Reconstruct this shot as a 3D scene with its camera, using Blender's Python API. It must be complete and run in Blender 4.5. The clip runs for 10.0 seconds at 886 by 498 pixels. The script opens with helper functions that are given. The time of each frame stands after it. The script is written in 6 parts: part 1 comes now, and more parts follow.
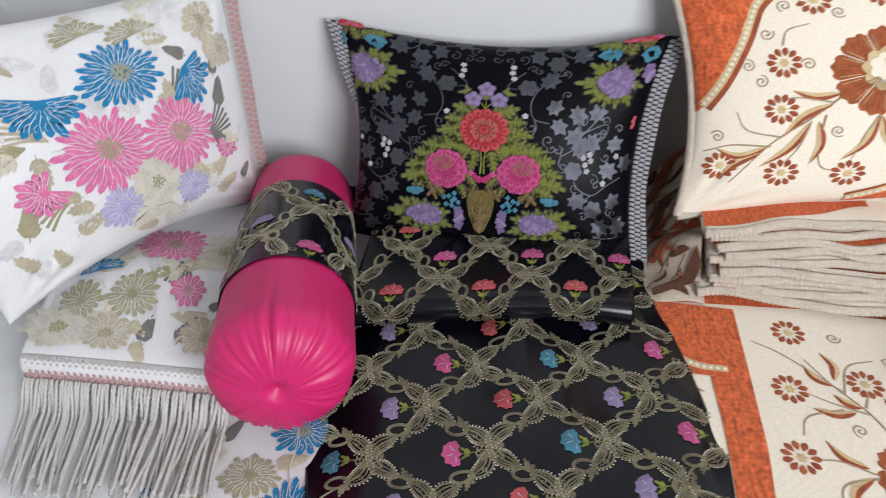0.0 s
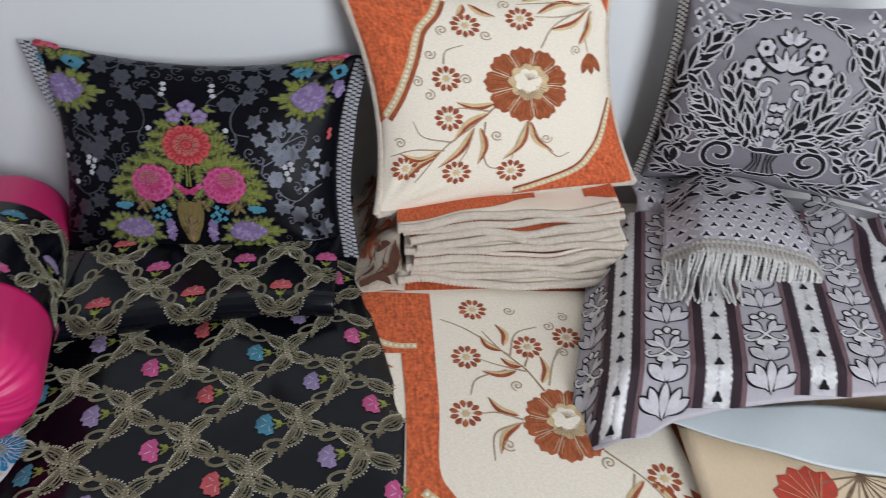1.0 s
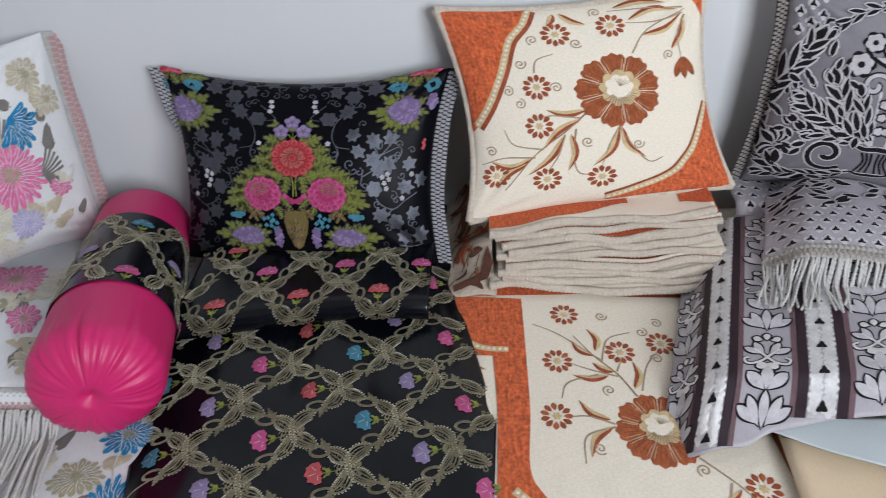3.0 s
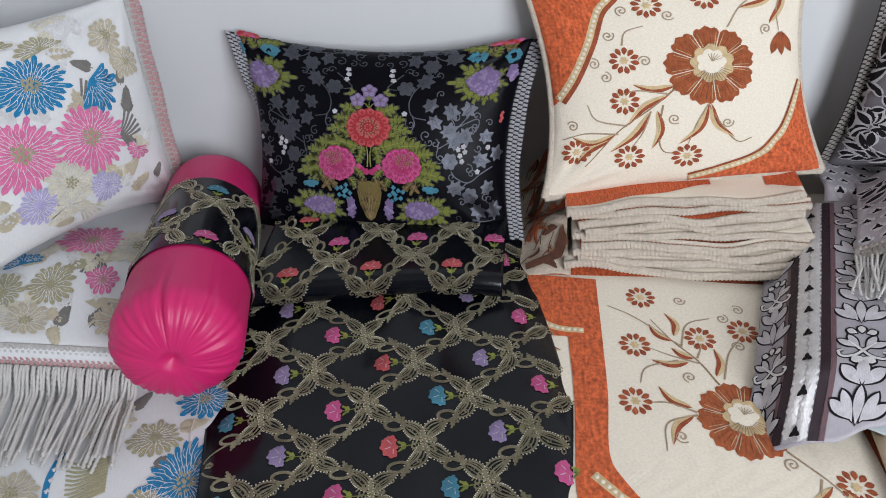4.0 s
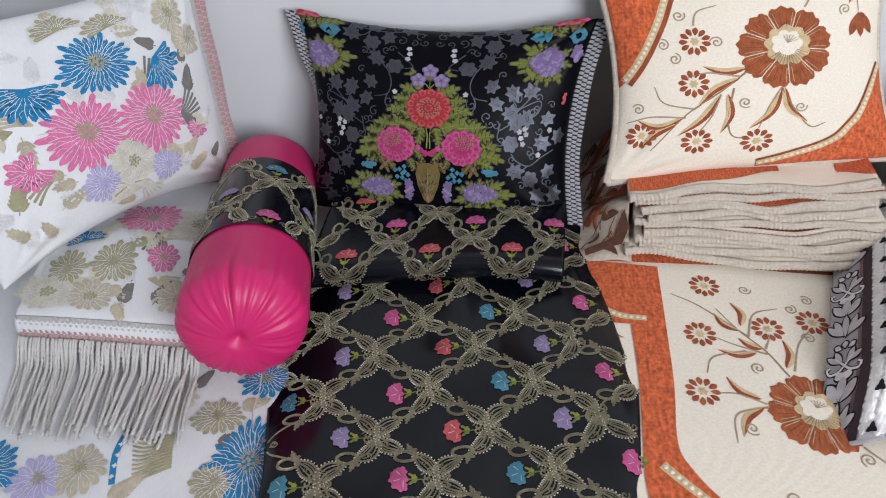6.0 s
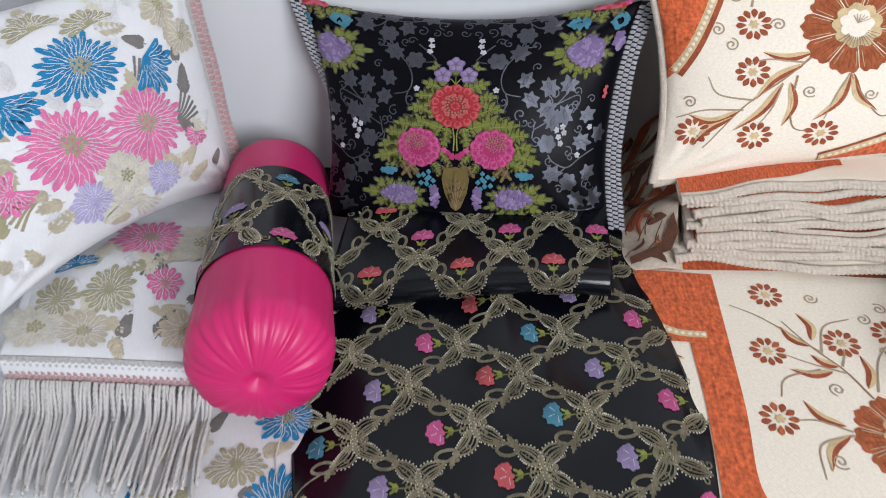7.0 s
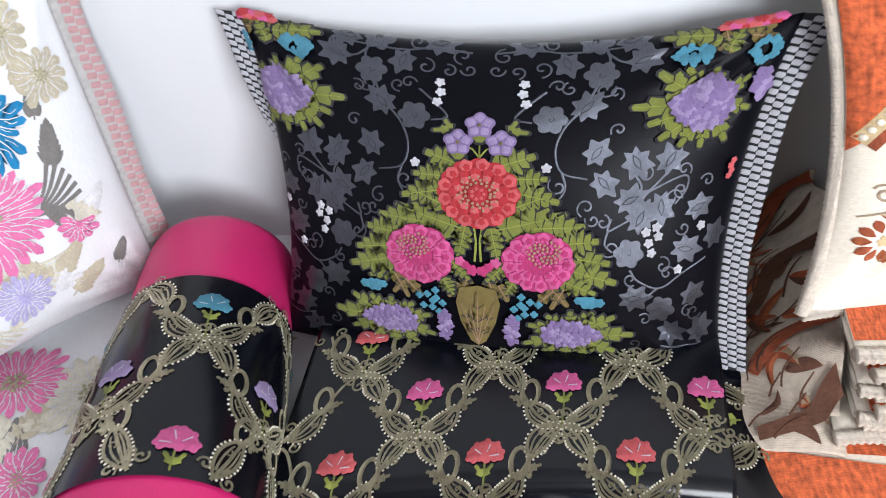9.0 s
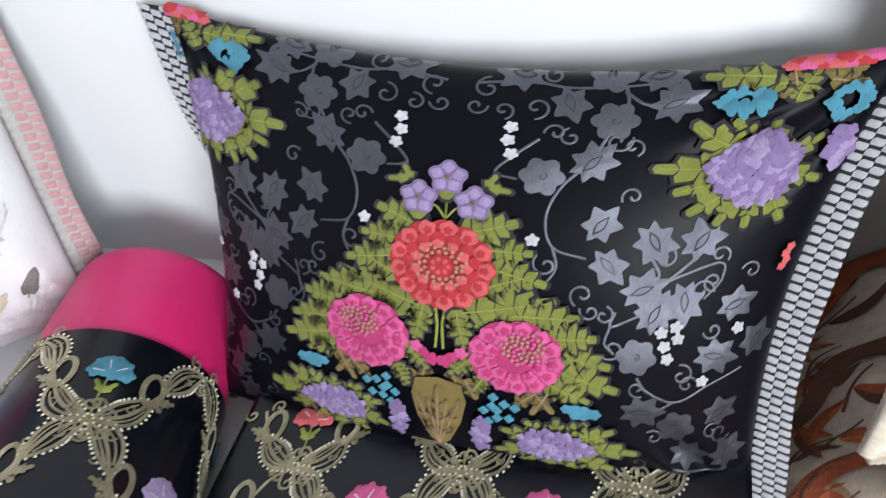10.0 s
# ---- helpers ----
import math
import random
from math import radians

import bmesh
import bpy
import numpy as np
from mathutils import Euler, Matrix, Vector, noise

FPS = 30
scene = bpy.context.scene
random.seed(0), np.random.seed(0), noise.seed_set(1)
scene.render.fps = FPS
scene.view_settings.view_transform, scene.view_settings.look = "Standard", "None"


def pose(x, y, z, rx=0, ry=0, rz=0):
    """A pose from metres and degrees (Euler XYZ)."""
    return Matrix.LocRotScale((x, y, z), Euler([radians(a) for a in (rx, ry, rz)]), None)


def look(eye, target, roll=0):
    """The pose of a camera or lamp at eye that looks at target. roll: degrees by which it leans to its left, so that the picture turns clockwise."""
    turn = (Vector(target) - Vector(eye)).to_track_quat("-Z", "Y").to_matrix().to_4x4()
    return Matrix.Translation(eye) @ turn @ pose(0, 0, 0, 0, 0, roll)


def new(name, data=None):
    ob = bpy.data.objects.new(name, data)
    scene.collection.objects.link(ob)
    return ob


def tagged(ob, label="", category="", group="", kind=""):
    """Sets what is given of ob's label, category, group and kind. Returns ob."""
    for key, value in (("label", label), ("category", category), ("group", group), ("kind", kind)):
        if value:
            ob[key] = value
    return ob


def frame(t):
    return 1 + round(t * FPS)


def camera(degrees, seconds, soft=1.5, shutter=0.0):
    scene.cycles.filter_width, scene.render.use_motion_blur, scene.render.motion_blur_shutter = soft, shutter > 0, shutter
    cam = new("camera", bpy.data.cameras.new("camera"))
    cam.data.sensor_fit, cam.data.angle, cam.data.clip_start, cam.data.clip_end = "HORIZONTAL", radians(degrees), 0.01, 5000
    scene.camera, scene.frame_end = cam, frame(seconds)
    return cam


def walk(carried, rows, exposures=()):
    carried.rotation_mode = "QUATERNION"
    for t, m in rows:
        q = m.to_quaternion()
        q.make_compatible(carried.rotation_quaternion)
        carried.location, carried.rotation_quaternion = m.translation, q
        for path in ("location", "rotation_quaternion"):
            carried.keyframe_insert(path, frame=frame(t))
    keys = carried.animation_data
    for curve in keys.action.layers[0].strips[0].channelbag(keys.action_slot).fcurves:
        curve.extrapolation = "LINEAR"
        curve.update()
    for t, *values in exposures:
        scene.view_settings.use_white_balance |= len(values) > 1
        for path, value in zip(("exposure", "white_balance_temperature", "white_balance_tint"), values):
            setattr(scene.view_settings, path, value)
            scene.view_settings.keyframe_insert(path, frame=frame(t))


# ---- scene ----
# ---------------------------------------------------------------- camera
cam = camera(66.4, 10.0, soft=0.95, shutter=0.35)
METRES, EYE, TILT, LEAN, TURN = 1.3, 1.2, -40.0, 0.0, 9.0
ROWS = [
    (0.0, 0.0, 0.0, 0.0, -0.0, 0.0, 0.0),
    (0.5, 0.061, -0.0542, -0.0039, -4.11, 1.48, 2.44),
    (1.0, 0.1561, -0.0943, -0.0107, -13.11, -0.11, 4.15),
    (1.5, 0.1914, -0.1118, -0.0126, -14.07, -0.26, 7.13),
    (2.0, 0.197, -0.1188, -0.0098, -12.62, 1.24, 8.31),
    (2.5, 0.1856, -0.1207, -0.0128, -11.37, 1.51, 7.69),
    (3.0, 0.1581, -0.1174, -0.0201, -4.91, 1.53, 4.2),
    (4.5, 0.0994, -0.0921, -0.0177, -1.45, -0.6, 1.98),
    (5.0, 0.1048, -0.0993, -0.0219, -0.26, -0.4, 1.55),
    (5.5, 0.0976, -0.0967, -0.0218, 0.45, -0.76, 0.53),
    (7.0, 0.0161, 0.0025, 0.0115, -0.83, -2.67, 2.79),
    (7.5, 0.0562, 0.0889, 0.058, 2.91, -3.79, 0.59),
    (8.0, 0.0811, 0.1578, 0.0829, 4.44, -5.7, 0.76),
    (8.5, 0.0657, 0.2402, 0.1275, 2.81, -4.56, 0.97),
    (9.0, 0.0491, 0.3122, 0.1577, 3.02, -7.0, 2.52),
    (9.5, 0.06, 0.3838, 0.1826, 4.95, -9.32, 0.66),
    (10.0, 0.0943, 0.4334, 0.1984, 7.61, -8.44, -1.02),
]
EXPOSURES = [(0.0, 0.22, 6550, 11), (0.6, 0.0, 6400, 11), (1.0, -0.12, 6300, 10), (2.0, -0.22, 6250, 10), (2.6, -0.2, 6250, 10), (3.2, -0.08, 6300, 10), (4.5, -0.05, 6350, 11), (5.5, -0.02, 6350, 12), (7.0, 0.22, 6350, 12), (8.0, 0.32, 6350, 12), (8.5, 0.6, 6350, 12), (9.0, 0.85, 6350, 11), (10.0, 0.95, 6400, 9)]
walk(cam, [(t, pose(0, 0, EYE, TILT, LEAN, TURN) @ pose(METRES * x, METRES * y, METRES * z, 90 + pitch, roll, yaw)) for t, x, y, z, yaw, pitch, roll in ROWS], EXPOSURES)

# ---------------------------------------------------------------- light
world = bpy.data.worlds.new("world")
scene.world = world
world.use_nodes = True
wn = world.node_tree.nodes
sky = wn.new("ShaderNodeTexSky")
sky.sky_type, sky.sun_disc = "NISHITA", False
sky.sun_elevation, sky.sun_rotation = radians(40), radians(120)
world.node_tree.links.new(sky.outputs[0], wn["Background"].inputs[0])
wn["Background"].inputs[1].default_value = 0.12


def area(name, eye, target, w, h, power, rgb):
    la = bpy.data.lights.new(name, "AREA")
    la.shape, la.size, la.size_y, la.energy, la.color = "RECTANGLE", w, h, power, rgb
    ob = new(name, la)
    ob.matrix_world = look(eye, target)
    return ob


WALL_Y, WEST, EAST, SOUTH, CEIL = 1.062, -0.9, 3.0, -1.75, 2.75
WIN_X0, WIN_X1, WIN_Z0, WIN_Z1 = 0.95, 2.65, 1.15, 2.5
area("window_daylight", ((WIN_X0 + WIN_X1) / 2, SOUTH + 0.02, (WIN_Z0 + WIN_Z1) / 2), (0.4, 0.8, 0.5), 1.6, 1.25, 100, (0.95, 0.975, 1.0))

# ---------------------------------------------------------------- materials


def cloth(name, rgb, rough=0.7, sheen=0.0, weave=900, bump=0.25, metal=0.0, var=0.12, spec=0.4, blotch=14, streak=0.0, aniso=0.0):
    m = bpy.data.materials.new(name)
    m.use_nodes = True
    nt = m.node_tree
    N, L = nt.nodes, nt.links
    b = N["Principled BSDF"]
    b.inputs["Roughness"].default_value = rough
    b.inputs["Metallic"].default_value = metal
    b.inputs["Sheen Weight"].default_value = sheen
    b.inputs["Specular IOR Level"].default_value = spec
    b.inputs["Anisotropic"].default_value = aniso
    uv = N.new("ShaderNodeUVMap")
    big = N.new("ShaderNodeTexNoise")
    big.inputs["Scale"].default_value = blotch
    big.inputs["Detail"].default_value = 5
    L.new(uv.outputs[0], big.inputs["Vector"])
    fine = N.new("ShaderNodeTexNoise")
    fine.inputs["Scale"].default_value = weave * 0.45
    fine.inputs["Detail"].default_value = 3
    mp = N.new("ShaderNodeMapping")
    mp.inputs["Scale"].default_value = (1.0, 0.28 if streak == 0 else streak, 1.0)
    L.new(uv.outputs[0], mp.inputs[0])
    L.new(mp.outputs[0], fine.inputs["Vector"])
    add = N.new("ShaderNodeMath")
    add.operation = "ADD"
    L.new(big.outputs["Fac"], add.inputs[0])
    L.new(fine.outputs["Fac"], add.inputs[1])
    ramp = N.new("ShaderNodeValToRGB")
    e = ramp.color_ramp.elements
    e[0].position, e[1].position = 0.35, 0.65
    e[0].color = (*[c * (1 - var) for c in rgb], 1)
    e[1].color = (*[min(1, c * (1 + var)) for c in rgb], 1)
    half = N.new("ShaderNodeMath")
    half.operation = "MULTIPLY"
    half.inputs[1].default_value = 0.5
    L.new(add.outputs[0], half.inputs[0])
    L.new(half.outputs[0], ramp.inputs[0])
    L.new(ramp.outputs[0], b.inputs["Base Color"])
    wx, wy = N.new("ShaderNodeTexWave"), N.new("ShaderNodeTexWave")
    wx.bands_direction, wy.bands_direction = "X", "Y"
    for w in (wx, wy):
        w.inputs["Scale"].default_value = weave * 0.5
        w.inputs["Distortion"].default_value = 1.5
        L.new(uv.outputs[0], w.inputs["Vector"])
    mul = N.new("ShaderNodeMath")
    mul.operation = "ADD"
    L.new(wx.outputs["Fac"], mul.inputs[0])
    L.new(wy.outputs["Fac"], mul.inputs[1])
    mul2 = N.new("ShaderNodeMath")
    mul2.operation = "ADD"
    L.new(mul.outputs[0], mul2.inputs[0])
    L.new(fine.outputs["Fac"], mul2.inputs[1])
    bp = N.new("ShaderNodeBump")
    bp.inputs["Strength"].default_value = bump
    bp.inputs["Distance"].default_value = 0.0006
    L.new(mul2.outputs[0], bp.inputs["Height"])
    L.new(bp.outputs[0], b.inputs["Normal"])
    return m


def plaster(name, rgb):
    m = bpy.data.materials.new(name)
    m.use_nodes = True
    N, L = m.node_tree.nodes, m.node_tree.links
    b = N["Principled BSDF"]
    b.inputs["Roughness"].default_value = 0.75
    tc = N.new("ShaderNodeTexCoord")
    n1 = N.new("ShaderNodeTexNoise")
    n1.inputs["Scale"].default_value, n1.inputs["Detail"].default_value = 2.2, 6
    L.new(tc.outputs["Object"], n1.inputs["Vector"])
    r = N.new("ShaderNodeValToRGB")
    r.color_ramp.elements[0].position, r.color_ramp.elements[1].position = 0.3, 0.7
    r.color_ramp.elements[0].color = (*[c * 0.96 for c in rgb], 1)
    r.color_ramp.elements[1].color = (*rgb, 1)
    L.new(n1.outputs["Fac"], r.inputs[0])
    L.new(r.outputs[0], b.inputs["Base Color"])
    n2 = N.new("ShaderNodeTexNoise")
    n2.inputs["Scale"].default_value, n2.inputs["Detail"].default_value = 90, 4
    L.new(tc.outputs["Object"], n2.inputs["Vector"])
    bp = N.new("ShaderNodeBump")
    bp.inputs["Strength"].default_value, bp.inputs["Distance"].default_value = 0.12, 0.002
    L.new(n2.outputs["Fac"], bp.inputs["Height"])
    L.new(bp.outputs[0], b.inputs["Normal"])
    return m


WALL = plaster("wall_paint", (0.62, 0.63, 0.65))
CEILING = plaster("ceiling_paint", (0.62, 0.61, 0.60))
# dark tone for walls out of view, keeps reflections in the black satin low
UNSEEN_WALL = plaster("dark_unseen_wall", (0.2, 0.185, 0.175))
FLOOR = plaster("floor_tile", (0.22, 0.19, 0.16))
WOOD = plaster("bench_wood", (0.2, 0.12, 0.07))
BLACK = cloth("black_satin", (0.0025, 0.003, 0.0055), rough=0.18, spec=0.3, bump=0.03, var=0.25)
BLACK2 = cloth("black_damask", (0.0025, 0.0025, 0.0045), rough=0.36, spec=0.07, bump=0.06, var=0.2)
WHITE = cloth("white_satin", (0.70, 0.71, 0.73), rough=0.45, spec=0.4, bump=0.15, var=0.05)
PINK = cloth("fuchsia_satin", (0.55, 0.016, 0.13), rough=0.42, spec=0.42, bump=0.06, var=0.08, weave=1500)
CREAM = cloth("cream_chenille", (0.75, 0.68, 0.57), rough=0.95, sheen=0.05, bump=0.2, var=0.09, weave=420, streak=6.0, blotch=240)
RUST = cloth("rust_chenille", (0.54, 0.112, 0.038), rough=0.95, sheen=0.03, bump=0.4, var=0.5, weave=420, blotch=170)
GREY = cloth("grey_satin", (0.36, 0.34, 0.375), rough=0.42, spec=0.45, bump=0.2, var=0.08)
GREY2 = cloth("grey_damask", (0.185, 0.175, 0.20), rough=0.4, spec=0.45, bump=0.2, var=0.08)
LINING = cloth("pale_lining", (0.40, 0.44, 0.46), rough=0.45, bump=0.1, var=0.04)
BEIGE = cloth("beige_cotton", (0.66, 0.52, 0.36), rough=0.85, bump=0.3, var=0.06)
TAUPE = cloth("taupe_chenille", (0.54, 0.455, 0.37), rough=0.95, bump=0.5, var=0.15, weave=420, blotch=120)
BROWN = cloth("brown_backing", (0.12, 0.05, 0.03), rough=0.9, bump=0.5, var=0.3)

# ---------------------------------------------------------------- mesh tools


def mesh_ob(name, verts, faces, mat, parent=None, uvs=None, smooth=True, label=""):
    me = bpy.data.meshes.new(name)
    me.from_pydata([tuple(v) for v in verts], [], [tuple(f) for f in faces])
    me.materials.append(mat)
    if uvs is not None:
        lay = me.uv_layers.new(name="UVMap")
        idx = np.empty(len(me.loops), dtype=np.int32)
        me.loops.foreach_get("vertex_index", idx)
        lay.data.foreach_set("uv", np.asarray(uvs, dtype=np.float32)[idx].ravel())
    if smooth:
        me.polygons.foreach_set("use_smooth", [True] * len(me.polygons))
    me.update()
    ob = new(name, me)
    if parent is not None:
        ob.parent = parent
    if label:
        ob["label"] = label
    return ob


def thing(name, label, category, group="", kind=""):
    return tagged(new(name), label, category, group, kind)


def box(name, lo, hi, mat, parent=None, bevel=0.0):
    bm = bmesh.new()
    bmesh.ops.create_cube(bm, size=1)
    for v in bm.verts:
        v.co = Vector([(lo[i] + hi[i]) / 2 + v.co[i] * (hi[i] - lo[i]) for i in range(3)])
    if bevel:
        bmesh.ops.bevel(bm, geom=bm.edges[:], offset=bevel, segments=3, affect="EDGES", profile=0.6)
    me = bpy.data.meshes.new(name)
    bm.to_mesh(me)
    bm.free()
    me.materials.append(mat)
    ob = new(name, me)
    if parent is not None:
        ob.parent = parent
    return ob


FLIPPED = set()


def flipped(f):
    """Marks a surface whose outer side is the reverse of s x t."""
    FLIPPED.add(f)
    return f


def normals(f, s, t, e=0.0008):
    ds = f(s + e, t) - f(s - e, t)
    dt = f(s, t + e) - f(s, t - e)
    n = np.cross(ds, dt) * (-1 if f in FLIPPED else 1)
    return n / np.maximum(np.linalg.norm(n, axis=1), 1e-12)[:, None]


def grid_faces(ns, nt, base=0, flip=False):
    i, j = np.meshgrid(np.arange(ns - 1), np.arange(nt - 1), indexing="ij")
    a = base + i * nt + j
    q = np.stack([a, a + nt, a + nt + 1, a + 1], -1).reshape(-1, 4)
    return q[:, ::-1] if flip else q


def slab(name, f, s0, s1, t0, t1, ns, nt, th, mat, parent=None, label="", trim=None):
    """A cloth of thickness th whose upper face is f(s, t); trim(s, t) may move its rim."""
    S, T = np.meshgrid(np.linspace(s0, s1, ns), np.linspace(t0, t1, nt), indexing="ij")
    s, t = S.ravel(), T.ravel()
    if trim is not None:
        s, t = trim(s, t)
    top = f(s, t)
    n = normals(f, s, t)
    verts = np.concatenate([top, top - n * th])
    k = ns * nt
    faces = [grid_faces(ns, nt), grid_faces(ns, nt, k, True)]
    rim = [i * nt for i in range(ns)] + [(ns - 1) * nt + j for j in range(1, nt)] + [i * nt + nt - 1 for i in range(ns - 2, -1, -1)] + list(range(nt - 2, 0, -1))
    rim = np.array(rim)
    nx = np.roll(rim, -1)
    faces.append(np.stack([rim, rim + k, nx + k, nx], -1))
    return mesh_ob(name, verts, np.concatenate(faces).tolist(), mat, parent, np.concatenate([np.stack([s, t], -1)] * 2), label=label)


def ripple(x, y, seed, n=6, lo=6, hi=26):
    r = np.random.RandomState(seed)
    out = np.zeros_like(np.asarray(x, float))
    for _ in range(n):
        k, a, p = r.uniform(lo, hi), r.uniform(0, math.pi), r.uniform(0, 6.28)
        out = out + np.sin((x * math.cos(a) + y * math.sin(a)) * k + p) * (lo / k)
    return out / n


def cushion_faces(BL, BR, TL, TR, a, b, thick, cx=0.06, cy=0.12, seed=1, droop=0.15, back=0.5, cyb=None, plump=0.42):
    """Front and back surface of a stuffed cover; s from -a to a, t from -b to b."""
    BL, BR, TL, TR = [np.array(p, float) for p in (BL, BR, TL, TR)]
    nrm = np.cross((BR - BL) + (TR - TL), (TL - BL) + (TR - BR))
    nrm = nrm / np.linalg.norm(nrm)

    def side(sign, amount):
        def f(s, t):
            u, v = np.clip(np.asarray(s) / a, -1, 1), np.clip(np.asarray(t) / b, -1, 1)
            cyv = np.where(v > 0, cy, cy if cyb is None else cyb)
            U = u - cx * u * np.abs(u) * (1 - v ** 2)
            V = v - cyv * v * np.abs(v) * (1 - u ** 2)
            p, q = ((U + 1) / 2)[:, None], ((V + 1) / 2)[:, None]
            base = BL * (1 - p) * (1 - q) + BR * p * (1 - q) + TL * (1 - p) * q + TR * p * q
            m = np.clip((1 - u ** 2) * (1 - v ** 2), 0, 1)
            z = amount * m ** plump * (1 - droop * v)
            z = z + 0.010 * m ** 0.3 * ripple(u, v, seed, 7, 3, 14) * (1.2 - m)
            for cu, cv in ((-1, -1), (1, -1), (-1, 1), (1, 1)):
                d = np.hypot(u - cu, v - cv)
                ang = np.arctan2(v - cv, u - cu)
                z = z + 0.0034 * np.sin(ang * 15 + seed) * np.exp(-((d - 0.35) / 0.2) ** 2) * np.minimum(1, m * 6)
            return base + sign * z[:, None] * nrm
        return f
    return side(1, thick), side(-1, thick * back)


def cushion_mesh(name, front, rear, a, b, mat, parent, n=72):
    g = np.sin(np.linspace(-math.pi / 2, math.pi / 2, n))
    S, T = np.meshgrid(g * a, g * b, indexing="ij")
    s, t = S.ravel(), T.ravel()
    F, B = front(s, t), rear(s, t)
    faces = np.concatenate([grid_faces(n, n), grid_faces(n, n, n * n, True)])
    verts = np.concatenate([F, B])
    st = np.stack([s, t], -1)
    ob = mesh_ob(name, verts, faces.tolist(), mat, parent, np.concatenate([st, st + 3.1]))
    bm = bmesh.new()
    bm.from_mesh(ob.data)
    bmesh.ops.remove_doubles(bm, verts=bm.verts, dist=1e-5)
    bm.to_mesh(ob.data)
    bm.free()
    return ob


def lerp(a, b, k):
    return a + (b - a) * k


def smooth01(x):
    x = np.clip(x, 0, 1)
    return x * x * (3 - 2 * x)

# ---------------------------------------------------------------- woven and embroidered ornament
def thread(name, rgb, rough=0.55, metal=0.0, var=0.18, spec=0.4, weave=1600, bump=0.5):
    return cloth(name, rgb, rough=rough, metal=metal, var=var, spec=spec, weave=weave, bump=bump, blotch=60)


GREEN = thread("leaf_green_thread", (0.165, 0.185, 0.035))
ROSETAN = thread("rose_tan_thread", (0.33, 0.20, 0.13))
GREEN2 = thread("lime_thread", (0.25, 0.28, 0.05))
OLIVE = thread("bronze_thread", (0.18, 0.135, 0.042), metal=0.3)
REDF = thread("red_thread", (0.38, 0.022, 0.03))
REDL = thread("coral_thread", (0.50, 0.085, 0.095))
PINKF = thread("pink_thread", (0.40, 0.028, 0.135))
PINKL = thread("light_pink_thread", (0.52, 0.085, 0.24))
VIOLET = thread("violet_thread", (0.19, 0.13, 0.28))
VIOLETL = thread("lilac_thread", (0.28, 0.215, 0.38))
TURQ = thread("turquoise_thread", (0.055, 0.215, 0.305))
VINE = thread("slate_vine_thread", (0.085, 0.090, 0.110), rough=0.33, spec=0.6, metal=0.85, bump=0.2)
VINE2 = thread("dark_vine_thread", (0.018, 0.018, 0.024), rough=0.5)
SILVER = thread("silver_thread", (0.55, 0.55, 0.6), rough=0.35, metal=0.35)
GOLD = thread("old_gold_thread", (0.36, 0.33, 0.225), rough=0.32, metal=0.85, weave=900, bump=1.0, var=0.3)
BEAD = thread("gold_bead_thread", (0.82, 0.79, 0.66), rough=0.30, metal=0.6)
BLUEF = thread("blue_thread", (0.012, 0.235, 0.50))
WPINK = thread("brocade_pink_thread", (0.80, 0.20, 0.43))
WGOLD = thread("pale_gold_thread", (0.62, 0.56, 0.42), rough=0.38, metal=0.3)
WOLIVE = thread("pale_olive_thread", (0.45, 0.42, 0.27), rough=0.45, metal=0.2)
WCREAM = thread("ivory_thread", (0.74, 0.70, 0.58), rough=0.4, metal=0.15)
WGREY = thread("grey_leaf_thread", (0.21, 0.20, 0.19))
WLILAC = thread("pale_lilac_thread", (0.50, 0.46, 0.74))
WSHEEN = thread("white_jacquard_thread", (0.78, 0.78, 0.80), rough=0.3, metal=0.1)
RUSTF = thread("rust_thread", (0.50, 0.135, 0.050), rough=0.9, var=0.3, weave=700, bump=0.9)
RUSTD = thread("dark_rust_thread", (0.32, 0.075, 0.032), rough=0.9, var=0.3, weave=700)
TAN = thread("tan_thread", (0.33, 0.23, 0.14), rough=0.9)
ECRU = thread("ecru_thread", (0.66, 0.50, 0.28), rough=0.85)
STONE = thread("stone_grey_thread", (0.42, 0.32, 0.22), rough=0.9)
INK = thread("black_velvet_thread", (0.010, 0.008, 0.011), rough=0.7, spec=0.2)
AUBER = thread("aubergine_thread", (0.026, 0.010, 0.018), rough=0.4)
ROSEB = thread("rose_brown_thread", (0.17, 0.095, 0.11), rough=0.4)
LGREY = thread("light_grey_thread", (0.62, 0.60, 0.64), rough=0.4, metal=0.15)
SEQUIN = thread("white_sequin_thread", (0.86, 0.85, 0.88), rough=0.3, metal=0.4)
CORD = thread("ivory_cord", (0.68, 0.665, 0.645), rough=0.8, var=0.12)
CORD2 = cloth("ecru_cord", (0.77, 0.675, 0.57), rough=0.85, var=0.16, weave=520, bump=0.8, blotch=60)
GCORD = thread("grey_cord", (0.46, 0.43, 0.40), rough=0.85, var=0.15)
BRAIDP = thread("rose_braid", (0.52, 0.30, 0.31), rough=0.6)
BRAIDW = thread("white_braid", (0.54, 0.53, 0.52), rough=0.5, metal=0.2)
BRAIDG = thread("grey_braid", (0.42, 0.42, 0.455), rough=0.5)
BRAIDT = thread("taupe_braid", (0.30, 0.27, 0.25), rough=0.6)
BRAIDK = thread("black_braid", (0.012, 0.012, 0.016), rough=0.6)
PRINTR = thread("printed_red", (0.50, 0.06, 0.035), rough=0.85)
PRINTB = thread("printed_brown", (0.20, 0.13, 0.085), rough=0.85)


def rot(ang):
    c, d = math.cos(ang), math.sin(ang)
    return np.array(((c, d), (-d, c)))


